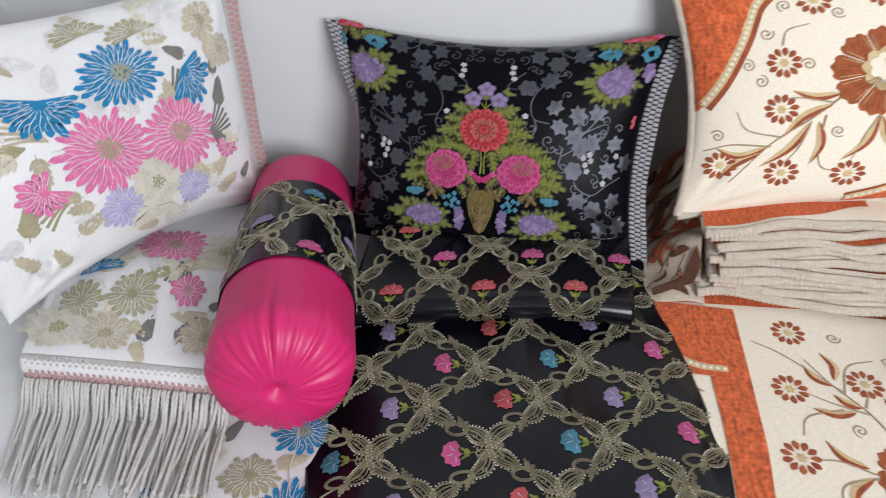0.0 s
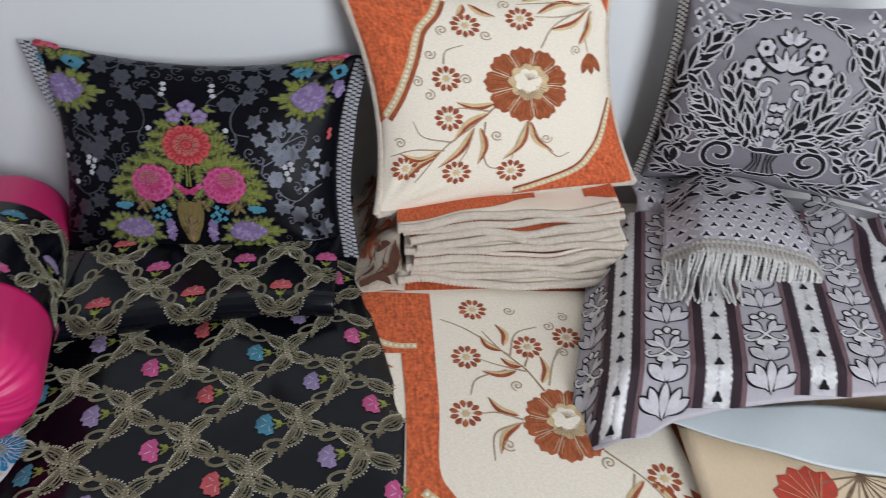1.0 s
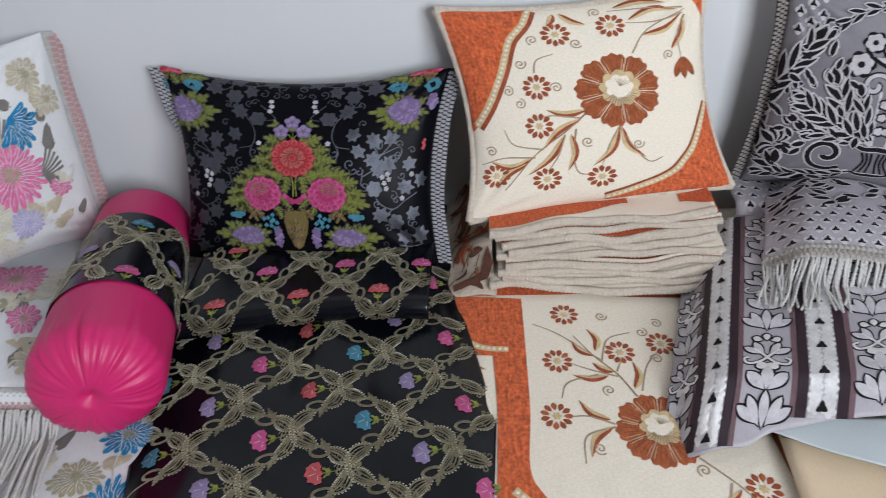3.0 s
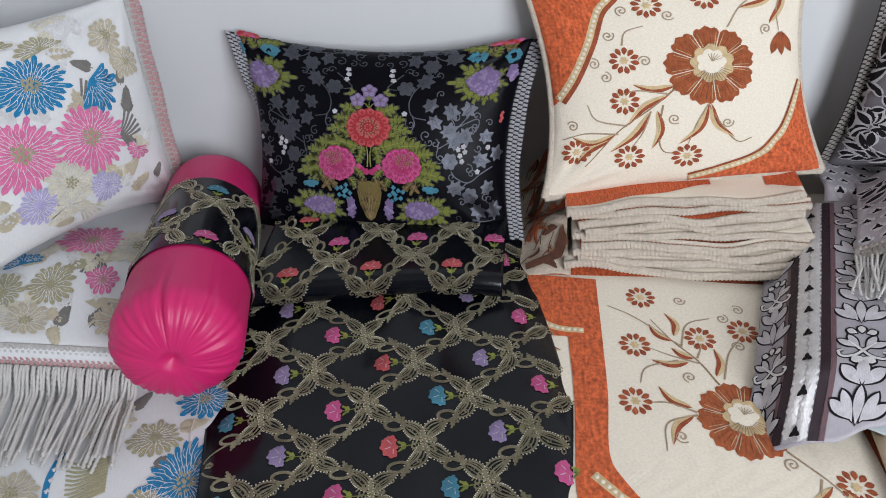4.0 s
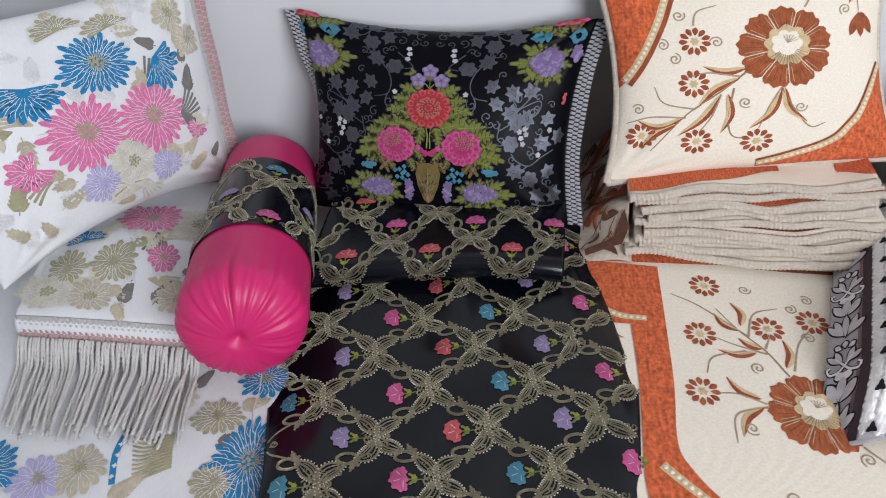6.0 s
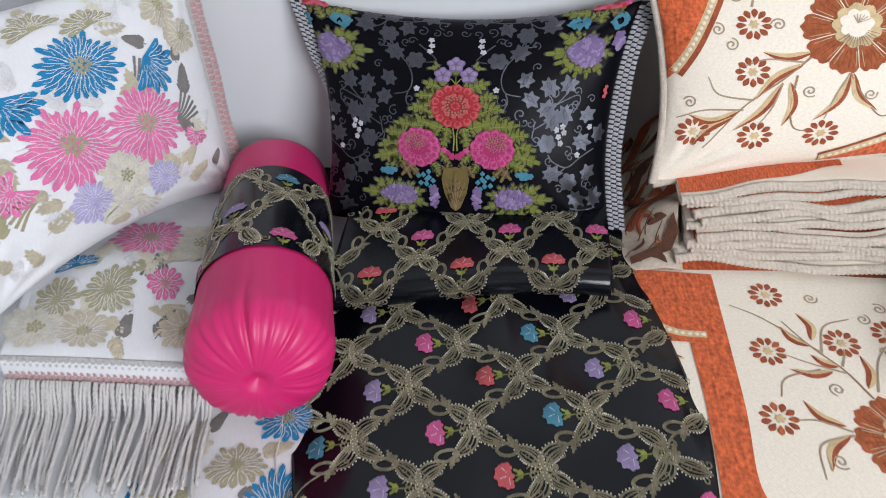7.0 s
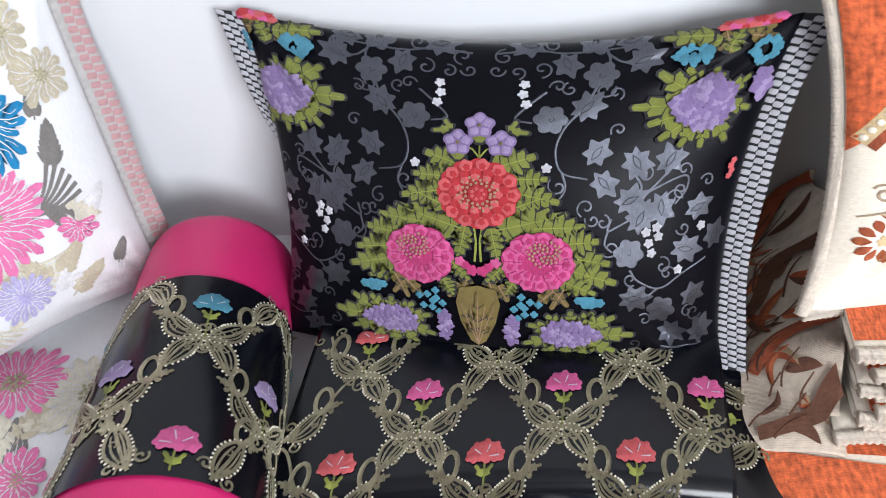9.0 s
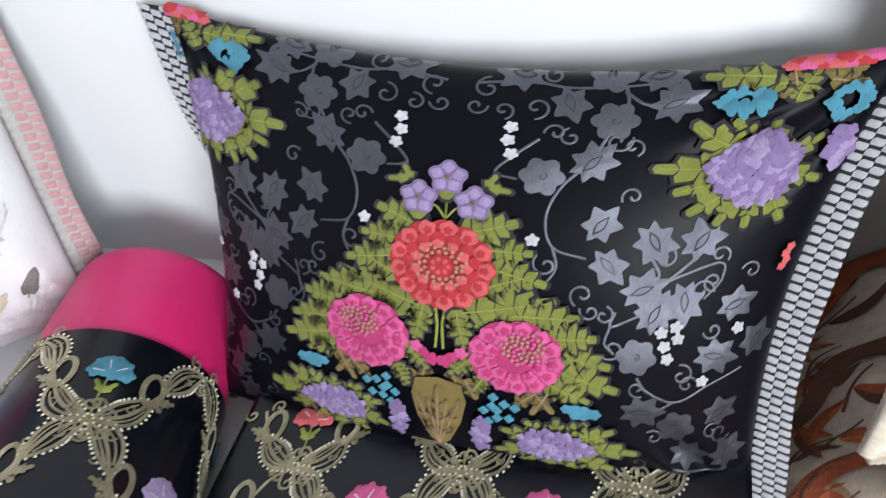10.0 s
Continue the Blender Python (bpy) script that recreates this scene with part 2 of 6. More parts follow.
def curve(*p, n=16):
    """A smooth line through the given points."""
    p = np.array(p, float)
    if len(p) == 2:
        return p[0] + (p[1] - p[0]) * np.linspace(0, 1, n)[:, None]
    q = np.vstack([2 * p[0] - p[1], p, 2 * p[-1] - p[-2]])
    out = []
    for i in range(len(p) - 1):
        a, b, c, d = q[i:i + 4]
        for k in np.linspace(0, 1, n // 2, endpoint=False):
            out.append(0.5 * (2 * b + (c - a) * k + (2 * a - 5 * b + 4 * c - d) * k * k + (3 * b - a - 3 * c + d) * k ** 3))
    out.append(p[-1])
    return np.array(out)


JOINED = {"gold_scroll", "gold_bead", "gold_curl", "vine", "vine_curl", "stitches", "edge_loops", "stem", "curl", "spot", "berry", "outline"}


CLUSTERS = {"lilac_spray", "jacquard_sprig"}
RAISED = {"red_rose", "pink_rose", "violet_flower", "lilac_spray", "blue_flower", "vase", "corner_rose", "small_pink_bud"}


class Art:
    """Ornament drawn in cloth coordinates and then laid on a surface as raised thread. Each motif becomes a part of its own."""

    def __init__(self):
        self.parts = {}
        self.count = 0
        self.open_piece = 0

    def begin(self):
        self.count += 1
        self.open_piece = self.count

    def end(self):
        self.open_piece = 0

    def add(self, key, mat, st, h, faces):
        if key in RAISED:
            h = np.asarray(h) + 0.0028
        if key in JOINED:
            pid = 0
        elif self.open_piece:
            pid = self.open_piece
        else:
            self.count += 1
            pid = self.count
        V, F, M, slots = self.parts.setdefault((key, pid), ([], [], [], []))
        if mat not in slots:
            slots.append(mat)
        base = sum(len(v) for v in V)
        V.append(np.column_stack([st, h]))
        F.extend([tuple(int(i) + base for i in f) for f in faces])
        M.extend([slots.index(mat)] * len(faces))

    def blob(self, key, mat, rim, h=0.0006, dome=0.0005, c=None):
        rim = np.asarray(rim, float)
        n = len(rim)
        c = rim.mean(0) if c is None else np.asarray(c, float)
        mid = c + (rim - c) * 0.6
        st = np.vstack([rim, mid, c])
        hh = np.concatenate([np.full(n, h), np.full(n, h + dome * 0.8), [h + dome]])
        f = [(i, (i + 1) % n, n + (i + 1) % n, n + i) for i in range(n)] + [(n + i, n + (i + 1) % n, 2 * n) for i in range(n)]
        self.add(key, mat, st, hh, f)

    def stroke(self, key, mat, pts, w, w1=None, h=0.0006, dome=0.0004):
        pts = np.asarray(pts, float)
        n = len(pts)
        d = np.gradient(pts, axis=0)
        d /= np.maximum(np.linalg.norm(d, axis=1), 1e-9)[:, None]
        nn = np.column_stack([-d[:, 1], d[:, 0]])
        ww = np.linspace(w, w if w1 is None else w1, n)[:, None] / 2
        st = np.vstack([pts - nn * ww, pts, pts + nn * ww])
        hh = np.concatenate([np.full(n, h), np.full(n, h + dome), np.full(n, h)])
        f = [(i, i + 1, n + i + 1, n + i) for i in range(n - 1)] + [(n + i, n + i + 1, 2 * n + i + 1, 2 * n + i) for i in range(n - 1)]
        self.add(key, mat, st, hh, [q[::-1] for q in f])

    def spiral(self, key, mat, c, r, w=0.002, turns=1.6, ang=0.0, hand=1, h=0.0006):
        k = np.linspace(0.12, 1, 26)
        a = ang + hand * k * turns * 2 * math.pi
        self.stroke(key, mat, np.column_stack([c[0] + r * k * np.cos(a), c[1] + r * k * np.sin(a)]), w, w * 0.8, h)

    def dot(self, key, mat, c, r, h=0.0006, dome=0.0006, n=6):
        a = np.linspace(0, 2 * math.pi, n, endpoint=False)
        self.blob(key, mat, np.column_stack([c[0] + r * np.cos(a), c[1] + r * np.sin(a)]), h, dome, c)

    def petal(self, key, mat, c, ang, length, width, h=0.0006, dome=0.0005, fat=0.6, n=7):
        k = np.linspace(0, 1, n)
        w = width / 2 * np.sin(math.pi * k ** fat) ** 0.75
        up = np.column_stack([k * length, w])
        dn = np.column_stack([k[1:-1][::-1] * length, -w[1:-1][::-1]])
        rim = np.vstack([up, dn])
        self.blob(key, mat, rim[::-1] @ rot(ang) + c, h, dome, np.array((length * 0.5, 0)) @ rot(ang) + c)

    def leaf(self, key, mat, a, b, width, teeth=4, h=0.0006, vein=None, dome=0.0006):
        a, b = np.array(a, float), np.array(b, float)
        L = np.linalg.norm(b - a)
        ang = math.atan2(b[1] - a[1], b[0] - a[0])
        up = []
        for i in range(teeth):
            k0, k1 = i / teeth, (i + 0.72) / teeth
            w = lambda k: width / 2 * math.sin(math.pi * min(1, k) ** 0.75) ** 0.7 * (1.12 - 0.5 * k)
            up += [(k0 * L, w(k0 + 0.06) * 0.80), ((k1 + 0.03) * L, w(k1) * 1.2 + 0.0006)]
        up = np.array(up[0:] + [(L, 0)])
        dn = up[:-1][::-1] * (1, -1)
        rim = np.vstack([up, dn])[::-1] @ rot(ang) + a
        own = not self.open_piece
        if own:
            self.begin()
        if key == "leaf":
            h = h + 0.0006 * (self.count % 5)
            mid = (a + b) / 2
            self.blob(key, VINE2, mid + (rim - mid) * (1 + 0.0028 / np.maximum(np.linalg.norm(rim - mid, axis=1), 0.004))[:, None], h - 0.0003, 0.0001, mid)
        self.blob(key, mat, rim, h, dome, (a + b) / 2)
        if vein is not None:
            self.stroke(key, vein, curve(a, a + (b - a) * 0.92, n=6), 0.0012, 0.0005, h + dome + 0.0004, 0.0001)
            nv = np.array((-(b - a)[1], (b - a)[0])) / L
            for i in range(1, teeth):
                p = a + (b - a) * (i - 0.25) / teeth
                for sg in (1, -1):
                    tip = p + (b - a) * 0.3 / teeth + nv * sg * width * 0.42 * math.sin(math.pi * min(1, i / teeth) ** 0.75)
                    self.stroke(key, VINE2, curve(p, tip, n=4), 0.0005, 0.0013, h + dome + 0.0002, 0.0001)
        if own:
            self.end()

    def vine_leaf(self, key, mat, c, r, ang, lobes=7, depth=0.36, h=0.0006, dome=0.0003):
        """A leaf with pointed lobes, longer along ang, slit along its middle."""
        a = np.linspace(0, 2 * math.pi, lobes * 6, endpoint=False)
        rr = r * (1 - depth * np.abs(np.sin(lobes * a / 2)) ** 1.25) * (0.86 + 0.3 * np.abs(np.cos(a / 2)) ** 3)
        self.blob(key, mat, (np.column_stack([rr * np.cos(a), 0.86 * rr * np.sin(a)])) @ rot(ang) + c, h, dome, c)

    def bloom(self, key, mat, c, r, n=5, depth=0.3, h=0.0006, dome=0.0008, ang=0.0, sy=1.0, m=6, sharp=1.0):
        a = np.linspace(0, 2 * math.pi, n * m, endpoint=False)
        rr = r * (1 - depth * (1 - np.abs(np.cos(n * (a - ang) / 2)) ** sharp))
        self.blob(key, mat, np.column_stack([c[0] + rr * np.cos(a), c[1] + sy * rr * np.sin(a)]), h, dome, c)

    def lay(self, f, parent, labels=None, lift=0.0, shift=0.0, top=9.0):
        done = set()
        for (key, pid), (V, F, M, slots) in self.parts.items():
            v = np.vstack(V)
            s, t = v[:, 0], np.minimum(v[:, 1] + shift, top)
            if t.min() >= top - 0.01:
                continue
            P = f(s, t)
            N = normals(f, s, t)
            lab = "" if key in done else (labels or {}).get(key, "")
            done.add(key)
            ob = mesh_ob(key, P + N * (v[:, 2] + lift)[:, None], F, slots[0], parent, v[:, :2], label=lab)
            for m in slots[1:]:
                ob.data.materials.append(m)
            ob.data.polygons.foreach_set("material_index", M)
            if pid == 0 or key in CLUSTERS:
                ob["kind"] = "stuff"


def tube(path, r, sides=6, twist=0.0, lumps=0.0, phase=0.0):
    """Vertices and faces of a cord along a path; lumps gives it a twisted outline."""
    path = np.asarray(path, float)
    n = len(path)
    d = np.gradient(path, axis=0)
    d /= np.maximum(np.linalg.norm(d, axis=1), 1e-9)[:, None]
    ref = np.array((0.13, 0.31, 0.94))
    x = np.cross(d, ref)
    x /= np.maximum(np.linalg.norm(x, axis=1), 1e-9)[:, None]
    y = np.cross(d, x)
    run = np.concatenate([[0], np.cumsum(np.linalg.norm(np.diff(path, axis=0), axis=1))])
    V = []
    for k in range(sides):
        a = 2 * math.pi * k / sides
        rr = r * (1 + lumps * np.cos(2 * a - run * twist + phase))
        V.append(path + x * (rr * np.cos(a))[:, None] + y * (rr * np.sin(a))[:, None])
    V = np.stack(V, 1).reshape(-1, 3)
    i, k = np.meshgrid(np.arange(n - 1), np.arange(sides), indexing="ij")
    F = np.stack([i * sides + k, i * sides + (k + 1) % sides, (i + 1) * sides + (k + 1) % sides, (i + 1) * sides + k], -1).reshape(-1, 4)
    caps = [tuple(range(sides))[::-1], tuple(range((n - 1) * sides, n * sides))]
    uv = np.column_stack([np.repeat(run, sides), np.tile(np.arange(sides) * r, n)])
    return V, [tuple(q) for q in F.tolist()] + caps, uv


def rope(name, path, r, mat, parent, label="", twist=900.0, sides=6, lumps=0.15):
    V, F, uv = tube(path, r, sides, twist, lumps)
    return mesh_ob(name, V, F, mat, parent, uv, label=label)


def resample(path, step):
    path = np.asarray(path, float)
    run = np.concatenate([[0], np.cumsum(np.linalg.norm(np.diff(path, axis=0), axis=1))])
    q = np.linspace(0, run[-1], max(2, int(run[-1] / step)))
    return np.column_stack([np.interp(q, run, path[:, i]) for i in range(3)])


def ribbon_surface(inner, outer):
    """A surface across a braid: s from 0 (inner rim) to 1 (outer rim), t in metres along it."""
    inner, outer = np.asarray(inner), np.asarray(outer)
    run = np.concatenate([[0], np.cumsum(np.linalg.norm(np.diff(inner, axis=0), axis=1))])

    def f(s, t):
        a = np.column_stack([np.interp(t, run, inner[:, i]) for i in range(3)])
        b = np.column_stack([np.interp(t, run, outer[:, i]) for i in range(3)])
        return a + (b - a) * np.asarray(s)[:, None]
    return f, run[-1]


def braid(f, length, parent, base, pads, rows=3, pitch=0.0075, pad=0.8, th=0.0025, edge=None, label=""):
    """A woven braid: a flat band with staggered raised stitches in rows along it."""
    band = slab("braid", f, 0, 1, 0.001, length - 0.001, 5, 90, th, base, parent, label)
    art = Art()
    for r in range(rows):
        for k in range(int(length / pitch)):
            c = ((r + 0.5) / rows, (k + 0.5 + 0.5 * (r % 2)) * pitch)
            if c[1] > length - pitch * 0.6:
                continue
            hw, hl = 0.5 / rows * 1.02, pitch * pad / 2
            rim = np.array(((-hw, -hl * 0.6), (hw * 0.6, -hl), (hw, -hl * 0.5), (hw, hl * 0.6), (-hw * 0.6, hl), (-hw, hl * 0.5))) + c
            art.blob("stitches", pads[r % len(pads)], rim, 0.0006, 0.0012)
    if edge is not None:
        for k in range(int(length / 0.005)):
            art.dot("edge_loops", edge, (1.03, (k + 0.5) * 0.005), 0.0025, 0.0003, 0.001)
    art.lay(f, band)

# ---------------------------------------------------------------- room
north = tagged(box("wall_north", (WEST - 0.2, WALL_Y, 0), (EAST + 0.2, WALL_Y + 0.2, CEIL), WALL), "pale grey painted plaster wall", "wall", kind="structure")
for v in north.data.vertices:
    v.co.y += 0.075 * v.co.x
west = tagged(box("wall_west", (WEST - 0.2, SOUTH, 0), (WEST, WALL_Y + 0.1, CEIL), WALL), "pale grey painted plaster side wall", "wall", kind="structure")
# east and south walls are unseen, added dark to close the room
east = tagged(box("wall_east", (EAST, SOUTH, 0), (EAST + 0.2, WALL_Y + 0.3, CEIL), UNSEEN_WALL), "painted plaster end wall", "wall", kind="structure")
south = tagged(new("wall_south"), "pale painted wall with a window opening", "wall", kind="structure")
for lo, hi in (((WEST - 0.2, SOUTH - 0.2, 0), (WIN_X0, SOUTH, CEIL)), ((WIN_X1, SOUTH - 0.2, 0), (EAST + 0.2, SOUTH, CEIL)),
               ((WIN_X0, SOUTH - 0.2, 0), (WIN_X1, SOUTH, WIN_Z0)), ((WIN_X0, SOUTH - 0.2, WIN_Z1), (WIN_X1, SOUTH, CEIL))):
    box("wall_panel", lo, hi, UNSEEN_WALL, south)
tagged(box("floor", (WEST - 0.2, SOUTH - 0.2, -0.1), (EAST + 0.2, WALL_Y + 0.5, 0), FLOOR), "plain tiled floor", "floor", kind="structure")
tagged(box("ceiling", (WEST - 0.2, SOUTH - 0.2, CEIL), (EAST + 0.2, WALL_Y + 0.5, CEIL + 0.15), CEILING), "plain white ceiling", "ceiling", kind="structure")

# ---------------------------------------------------------------- bench under the covers
bench = thing("bench", "upholstered bench along the wall under the spread covers", "bench")
box("base", (WEST + 0.01, 0.24, 0.0), (1.9, 0.97, 0.22), WOOD, bench, 0.01)
box("seat_cushion", (WEST + 0.01, 0.2, 0.223), (1.9, 0.975, 0.445), BEIGE, bench, 0.03)


def turned(x0, y0, z0, deg):
    c, d = math.cos(radians(deg)), math.sin(radians(deg))
    return lambda s, t, z: np.stack([x0 + c * s - d * t, y0 + d * s + c * t, z0 + z], -1)


# ---------------------------------------------------------------- covers spread on the bench
put_white = turned(-0.24, 0.55, 0.452, 9)


def white_sheet(s, t):
    return put_white(s, t, 0.003 * ripple(s, t, 4, 6, 8, 30) + 0 * s)


def black_sheet(s, t):
    """s is x, t is y."""
    warp = s + 0.03 * np.sin(7 * t + 1) + 0.05 * (t - 0.5) * np.sin(9 * s)
    z = 0.472 + 0.010 * ripple(s * 1.6, t * 0.6, 11, 7, 12, 40) + 0.0062 * np.sin(warp * 36 + 2 * t) * (0.6 + 0.4 * np.sin(11 * t + 5 * s)) + 0.0030 * np.sin(warp * 67 - 5 * t) * smooth01(np.sin(warp * 17 + 4 * t) + 0.4)
    z = z + 0.004 * np.sin(26 * t + 6 * s) * smooth01((0.62 - t) / 0.1)
    drop = 0.018 * smooth01((-s - 0.19) / 0.06) + 0.004 * smooth01((s - 0.24) / 0.03)
    return np.stack([s + 0 * t, t + 0 * s, z - drop], -1)


def black_rim(s, t):
    left = np.interp(t, (0.2, 0.33, 0.47, 0.66, 1.09), (-0.18, -0.207, -0.253, -0.26, -0.36))
    right = np.interp(t, (0.2, 0.386, 0.529, 0.682, 0.80, 1.09), (0.255, 0.268, 0.274, 0.236, 0.204, 0.19))
    return lerp(left, right, s), t


put_orange = turned(0.5, 0.55, 0.466, 4)


def orange_sheet(s, t):
    return put_orange(s, t, 0.002 * ripple(s, t, 21, 6, 8, 26))


put_beige = turned(0.85, 0.3, 0.474, -3)


def beige_sheet(s, t):
    return put_beige(s, t, 0.006 * ripple(s, t, 31, 6, 8, 24) + 0.006)


white_spread = thing("bed_cover", "white satin brocade cover with large blue and pink flowers spread flat", "bed cover")
slab("cloth", white_sheet, -0.6, 0.06, -0.33, 0.53, 60, 60, 0.003, WHITE, white_spread)
black_spread = thing("bed_cover", "black satin cover with gold scroll lattice and small flowers spread flat", "bed cover")
slab("cloth", black_sheet, 0.0, 1.0, 0.21, 1.09, 120, 150, 0.003, BLACK, black_spread, trim=black_rim)
orange_spread = thing("bed_cover", "cream and rust chenille cover with woven flowers spread flat", "bed cover")
slab("cloth", orange_sheet, -0.283, 0.42, -0.33, 0.52, 60, 60, 0.004, CREAM, orange_spread)
beige_spread = thing("bed_cover", "beige cotton cover with red and brown printed flowers", "bed cover")
slab("cloth", beige_sheet, -0.19, 0.6, -0.1, 0.2, 40, 30, 0.004, BEIGE, beige_spread)


def fold_profile(y_back, y_front, z_low, rise):
    """A cover folded with its round bend to the front: t runs from the back over the top, round the bend, and back below."""
    r = rise / 2
    flat = y_back - y_front - r

    def yz(t):
        ang = np.clip((t - flat) / r, 0, math.pi)
        y = y_back - np.clip(t, -1, flat) - r * np.sin(ang) + np.maximum(t - flat - math.pi * r, 0)
        z = z_low + r + r * np.cos(ang)
        return y, z
    return yz, flat, r


# folded black cover under the black cushion
bf_yz, bf_flat, bf_r = fold_profile(0.99, 0.685, 0.476, 0.046)


@flipped
def black_fold(s, t):
    y, z = bf_yz(t)
    u = s / 0.2
    return np.stack([-0.042 + s, y + 0.15 * s + 0.006 * np.sin(s * 14 + 1), z + 0.004 * ripple(s, t, 41, 5, 10, 30) - 0.006 * np.abs(u) ** 4], -1)


black_folded = thing("folded_cover", "black satin cover with gold scrolls folded flat beneath the black cushion", "folded cover")
slab("cloth", black_fold, -0.205, 0.205, 0.0, bf_flat + math.pi * bf_r + 0.2, 90, 90, 0.003, BLACK, black_folded)

# folded white cover with a fringed hem
wf_yz, wf_flat, wf_r = fold_profile(1.0, 0.50, 0.462, 0.05)


@flipped
def white_fold(s, t):
    y, z = wf_yz(t)
    hump = 0.035 * np.exp(-((y - 0.66) / 0.1) ** 2) * np.exp(-((s + 0.02) / 0.14) ** 2)
    return np.stack([-0.52 + s - 0.18 * (y - 0.5), y + 0.05 * s, z + hump + 0.004 * ripple(s, t, 51, 5, 8, 22)], -1)


white_folded = thing("folded_cover", "white satin brocade cover folded flat with a fringed hem", "folded cover")
slab("cloth", white_fold, -0.13, 0.16, 0.05, wf_flat + math.pi * wf_r + 0.2, 60, 80, 0.003, WHITE, white_folded)

# ---------------------------------------------------------------- cushions
BK_A, BK_B = 0.245, 0.185
bk_front, bk_rear = cushion_faces((-0.2955, 0.858, 0.488), (0.172, 0.874, 0.474), (-0.327, 1.020, 0.786), (0.187, 1.0265, 0.793), BK_A, BK_B, 0.064, 0.0995, 0.162, 3, cyb=-0.059, plump=0.5)
black_cushion = thing("cushion", "black damask cushion with an embroidered bouquet leaning on the wall", "cushion")
cushion_mesh("cover", bk_front, bk_rear, BK_A, BK_B, BLACK2, black_cushion)

OR_A, OR_B = 0.225, 0.21
or_front, or_rear = cushion_faces((0.226, 0.881, 0.5665), (0.716, 0.990, 0.5855), (0.159, 1.042, 0.889), (0.612, 1.092, 0.921), OR_A, OR_B, 0.056, 0.128, 0.095, 7, cyb=0.047, plump=0.5)
orange_cushion = thing("cushion", "cream chenille cushion with rust flowers leaning on the wall", "cushion")
cushion_mesh("cover", or_front, or_rear, OR_A, OR_B, CREAM, orange_cushion)

GR_A, GR_B = 0.24, 0.2
gr_front, gr_rear = cushion_faces((0.751, 1.050, 0.560), (1.199, 0.897, 0.594), (0.742, 1.0625, 0.937), (1.143, 0.976, 0.961), GR_A, GR_B, 0.06, 0.065, 0.114, 9, cyb=0.134)
grey_cushion = thing("cushion", "silver grey cushion with black damask ornament leaning on the wall", "cushion")
cushion_mesh("cover", gr_front, gr_rear, GR_A, GR_B, GREY2, grey_cushion)

WH_A, WH_B = 0.25, 0.19
wh_front, wh_rear = cushion_faces((-0.667, 0.527, 0.544), (-0.471, 0.907, 0.495), (-0.785, 0.600, 0.891), (-0.516, 1.008, 0.8525), WH_A, WH_B, 0.066, 0.014, 0.075, 5, cyb=0.192)
white_cushion = thing("cushion", "white satin brocade cushion with blue and pink chrysanthemums", "cushion")
cushion_mesh("cover", wh_front, wh_rear, WH_A, WH_B, WHITE, white_cushion)

# ---------------------------------------------------------------- bolster
BO_F, BO_B = np.array((-0.264, 0.452, 0.574)), np.array((-0.402, 0.945, 0.495))
bo_len = float(np.linalg.norm(BO_B - BO_F))
bo_dir = (BO_B - BO_F) / bo_len
bo_x = np.cross(bo_dir, (0, 0, 1))
bo_x = bo_x / np.linalg.norm(bo_x)
bo_z = np.cross(bo_x, bo_dir)


def bolster_r(l):
    """Radius along the bolster, l from 0 at the front tip."""
    cap = 0.062
    k = np.clip(l / cap, 0, 1)
    kb = np.clip((bo_len - l) / 0.03, 0, 1)
    r = 0.0885 * np.clip(1 - (1 - k) ** 2.6, 0, 1) ** 0.5 - 0.002 * smooth01((l - 0.15) / 0.25)
    return r * np.sqrt(np.clip(1 - (1 - kb) ** 2.2, 0, 1))


def bolster(s, t):
    """s: angle times 0.088, from the top; t: length from the front."""
    ang = np.asarray(s) / 0.088
    t = np.asarray(t)
    r = bolster_r(t)
    def crease(x):
        return 1 - 2.2 * np.exp(-(np.sin(x / 2) / 0.32) ** 2)
    pleat = 0.0050 * np.clip(t / 0.008, 0, 1) * (np.exp(-t / 0.024) * crease(ang * 15 + 1.6 * np.sin(ang * 3)) + np.exp(-t / 0.036) * crease(ang * 23 + 2 * np.sin(ang * 2)) * (0.5 + 0.5 * np.sin(ang * 2 + 1)) + 0.35 * np.exp(-t / 0.05) * crease(ang * 9 + 2.2 * np.sin(ang)) + 0.5 * np.exp(-t / 0.03) * crease(ang * 31 + 3 * np.sin(ang * 2)))
    r = np.maximum(r + pleat + 0.0015 * ripple(ang, t * 8, 61, 5, 2, 6), 0.0006)
    dent = 0.012 * np.exp(-(r / 0.012) ** 2) * (t < 0.04)
    return BO_F + (t + dent)[:, None] * bo_dir + (r * np.sin(ang))[:, None] * bo_x + (r * np.cos(ang))[:, None] * bo_z


def bolster_part(name, t0, t1, nt, mat, parent, lift=0.0, label=""):
    n = 140
    k = np.linspace(0, 1, nt)
    tt = t0 + (t1 - t0) * (k ** 1.7 if t0 == 0 else k)
    S, T = np.meshgrid(np.linspace(0, 2 * math.pi, n + 1)[:-1] * 0.088, tt, indexing="ij")
    s, t = S.ravel(), T.ravel()
    P = bolster(s, t)
    axis = BO_F + t[:, None] * bo_dir
    d = P - axis
    P = P + d / np.maximum(np.linalg.norm(d, axis=1), 1e-4)[:, None] * lift
    i, j = np.meshgrid(np.arange(n), np.arange(nt - 1), indexing="ij")
    q = np.stack([i * nt + j, i * nt + j + 1, (i + 1) % n * nt + j + 1, (i + 1) % n * nt + j], -1).reshape(-1, 4)
    return mesh_ob(name, P, q.tolist(), mat, parent, np.stack([s, t], -1), label=label)


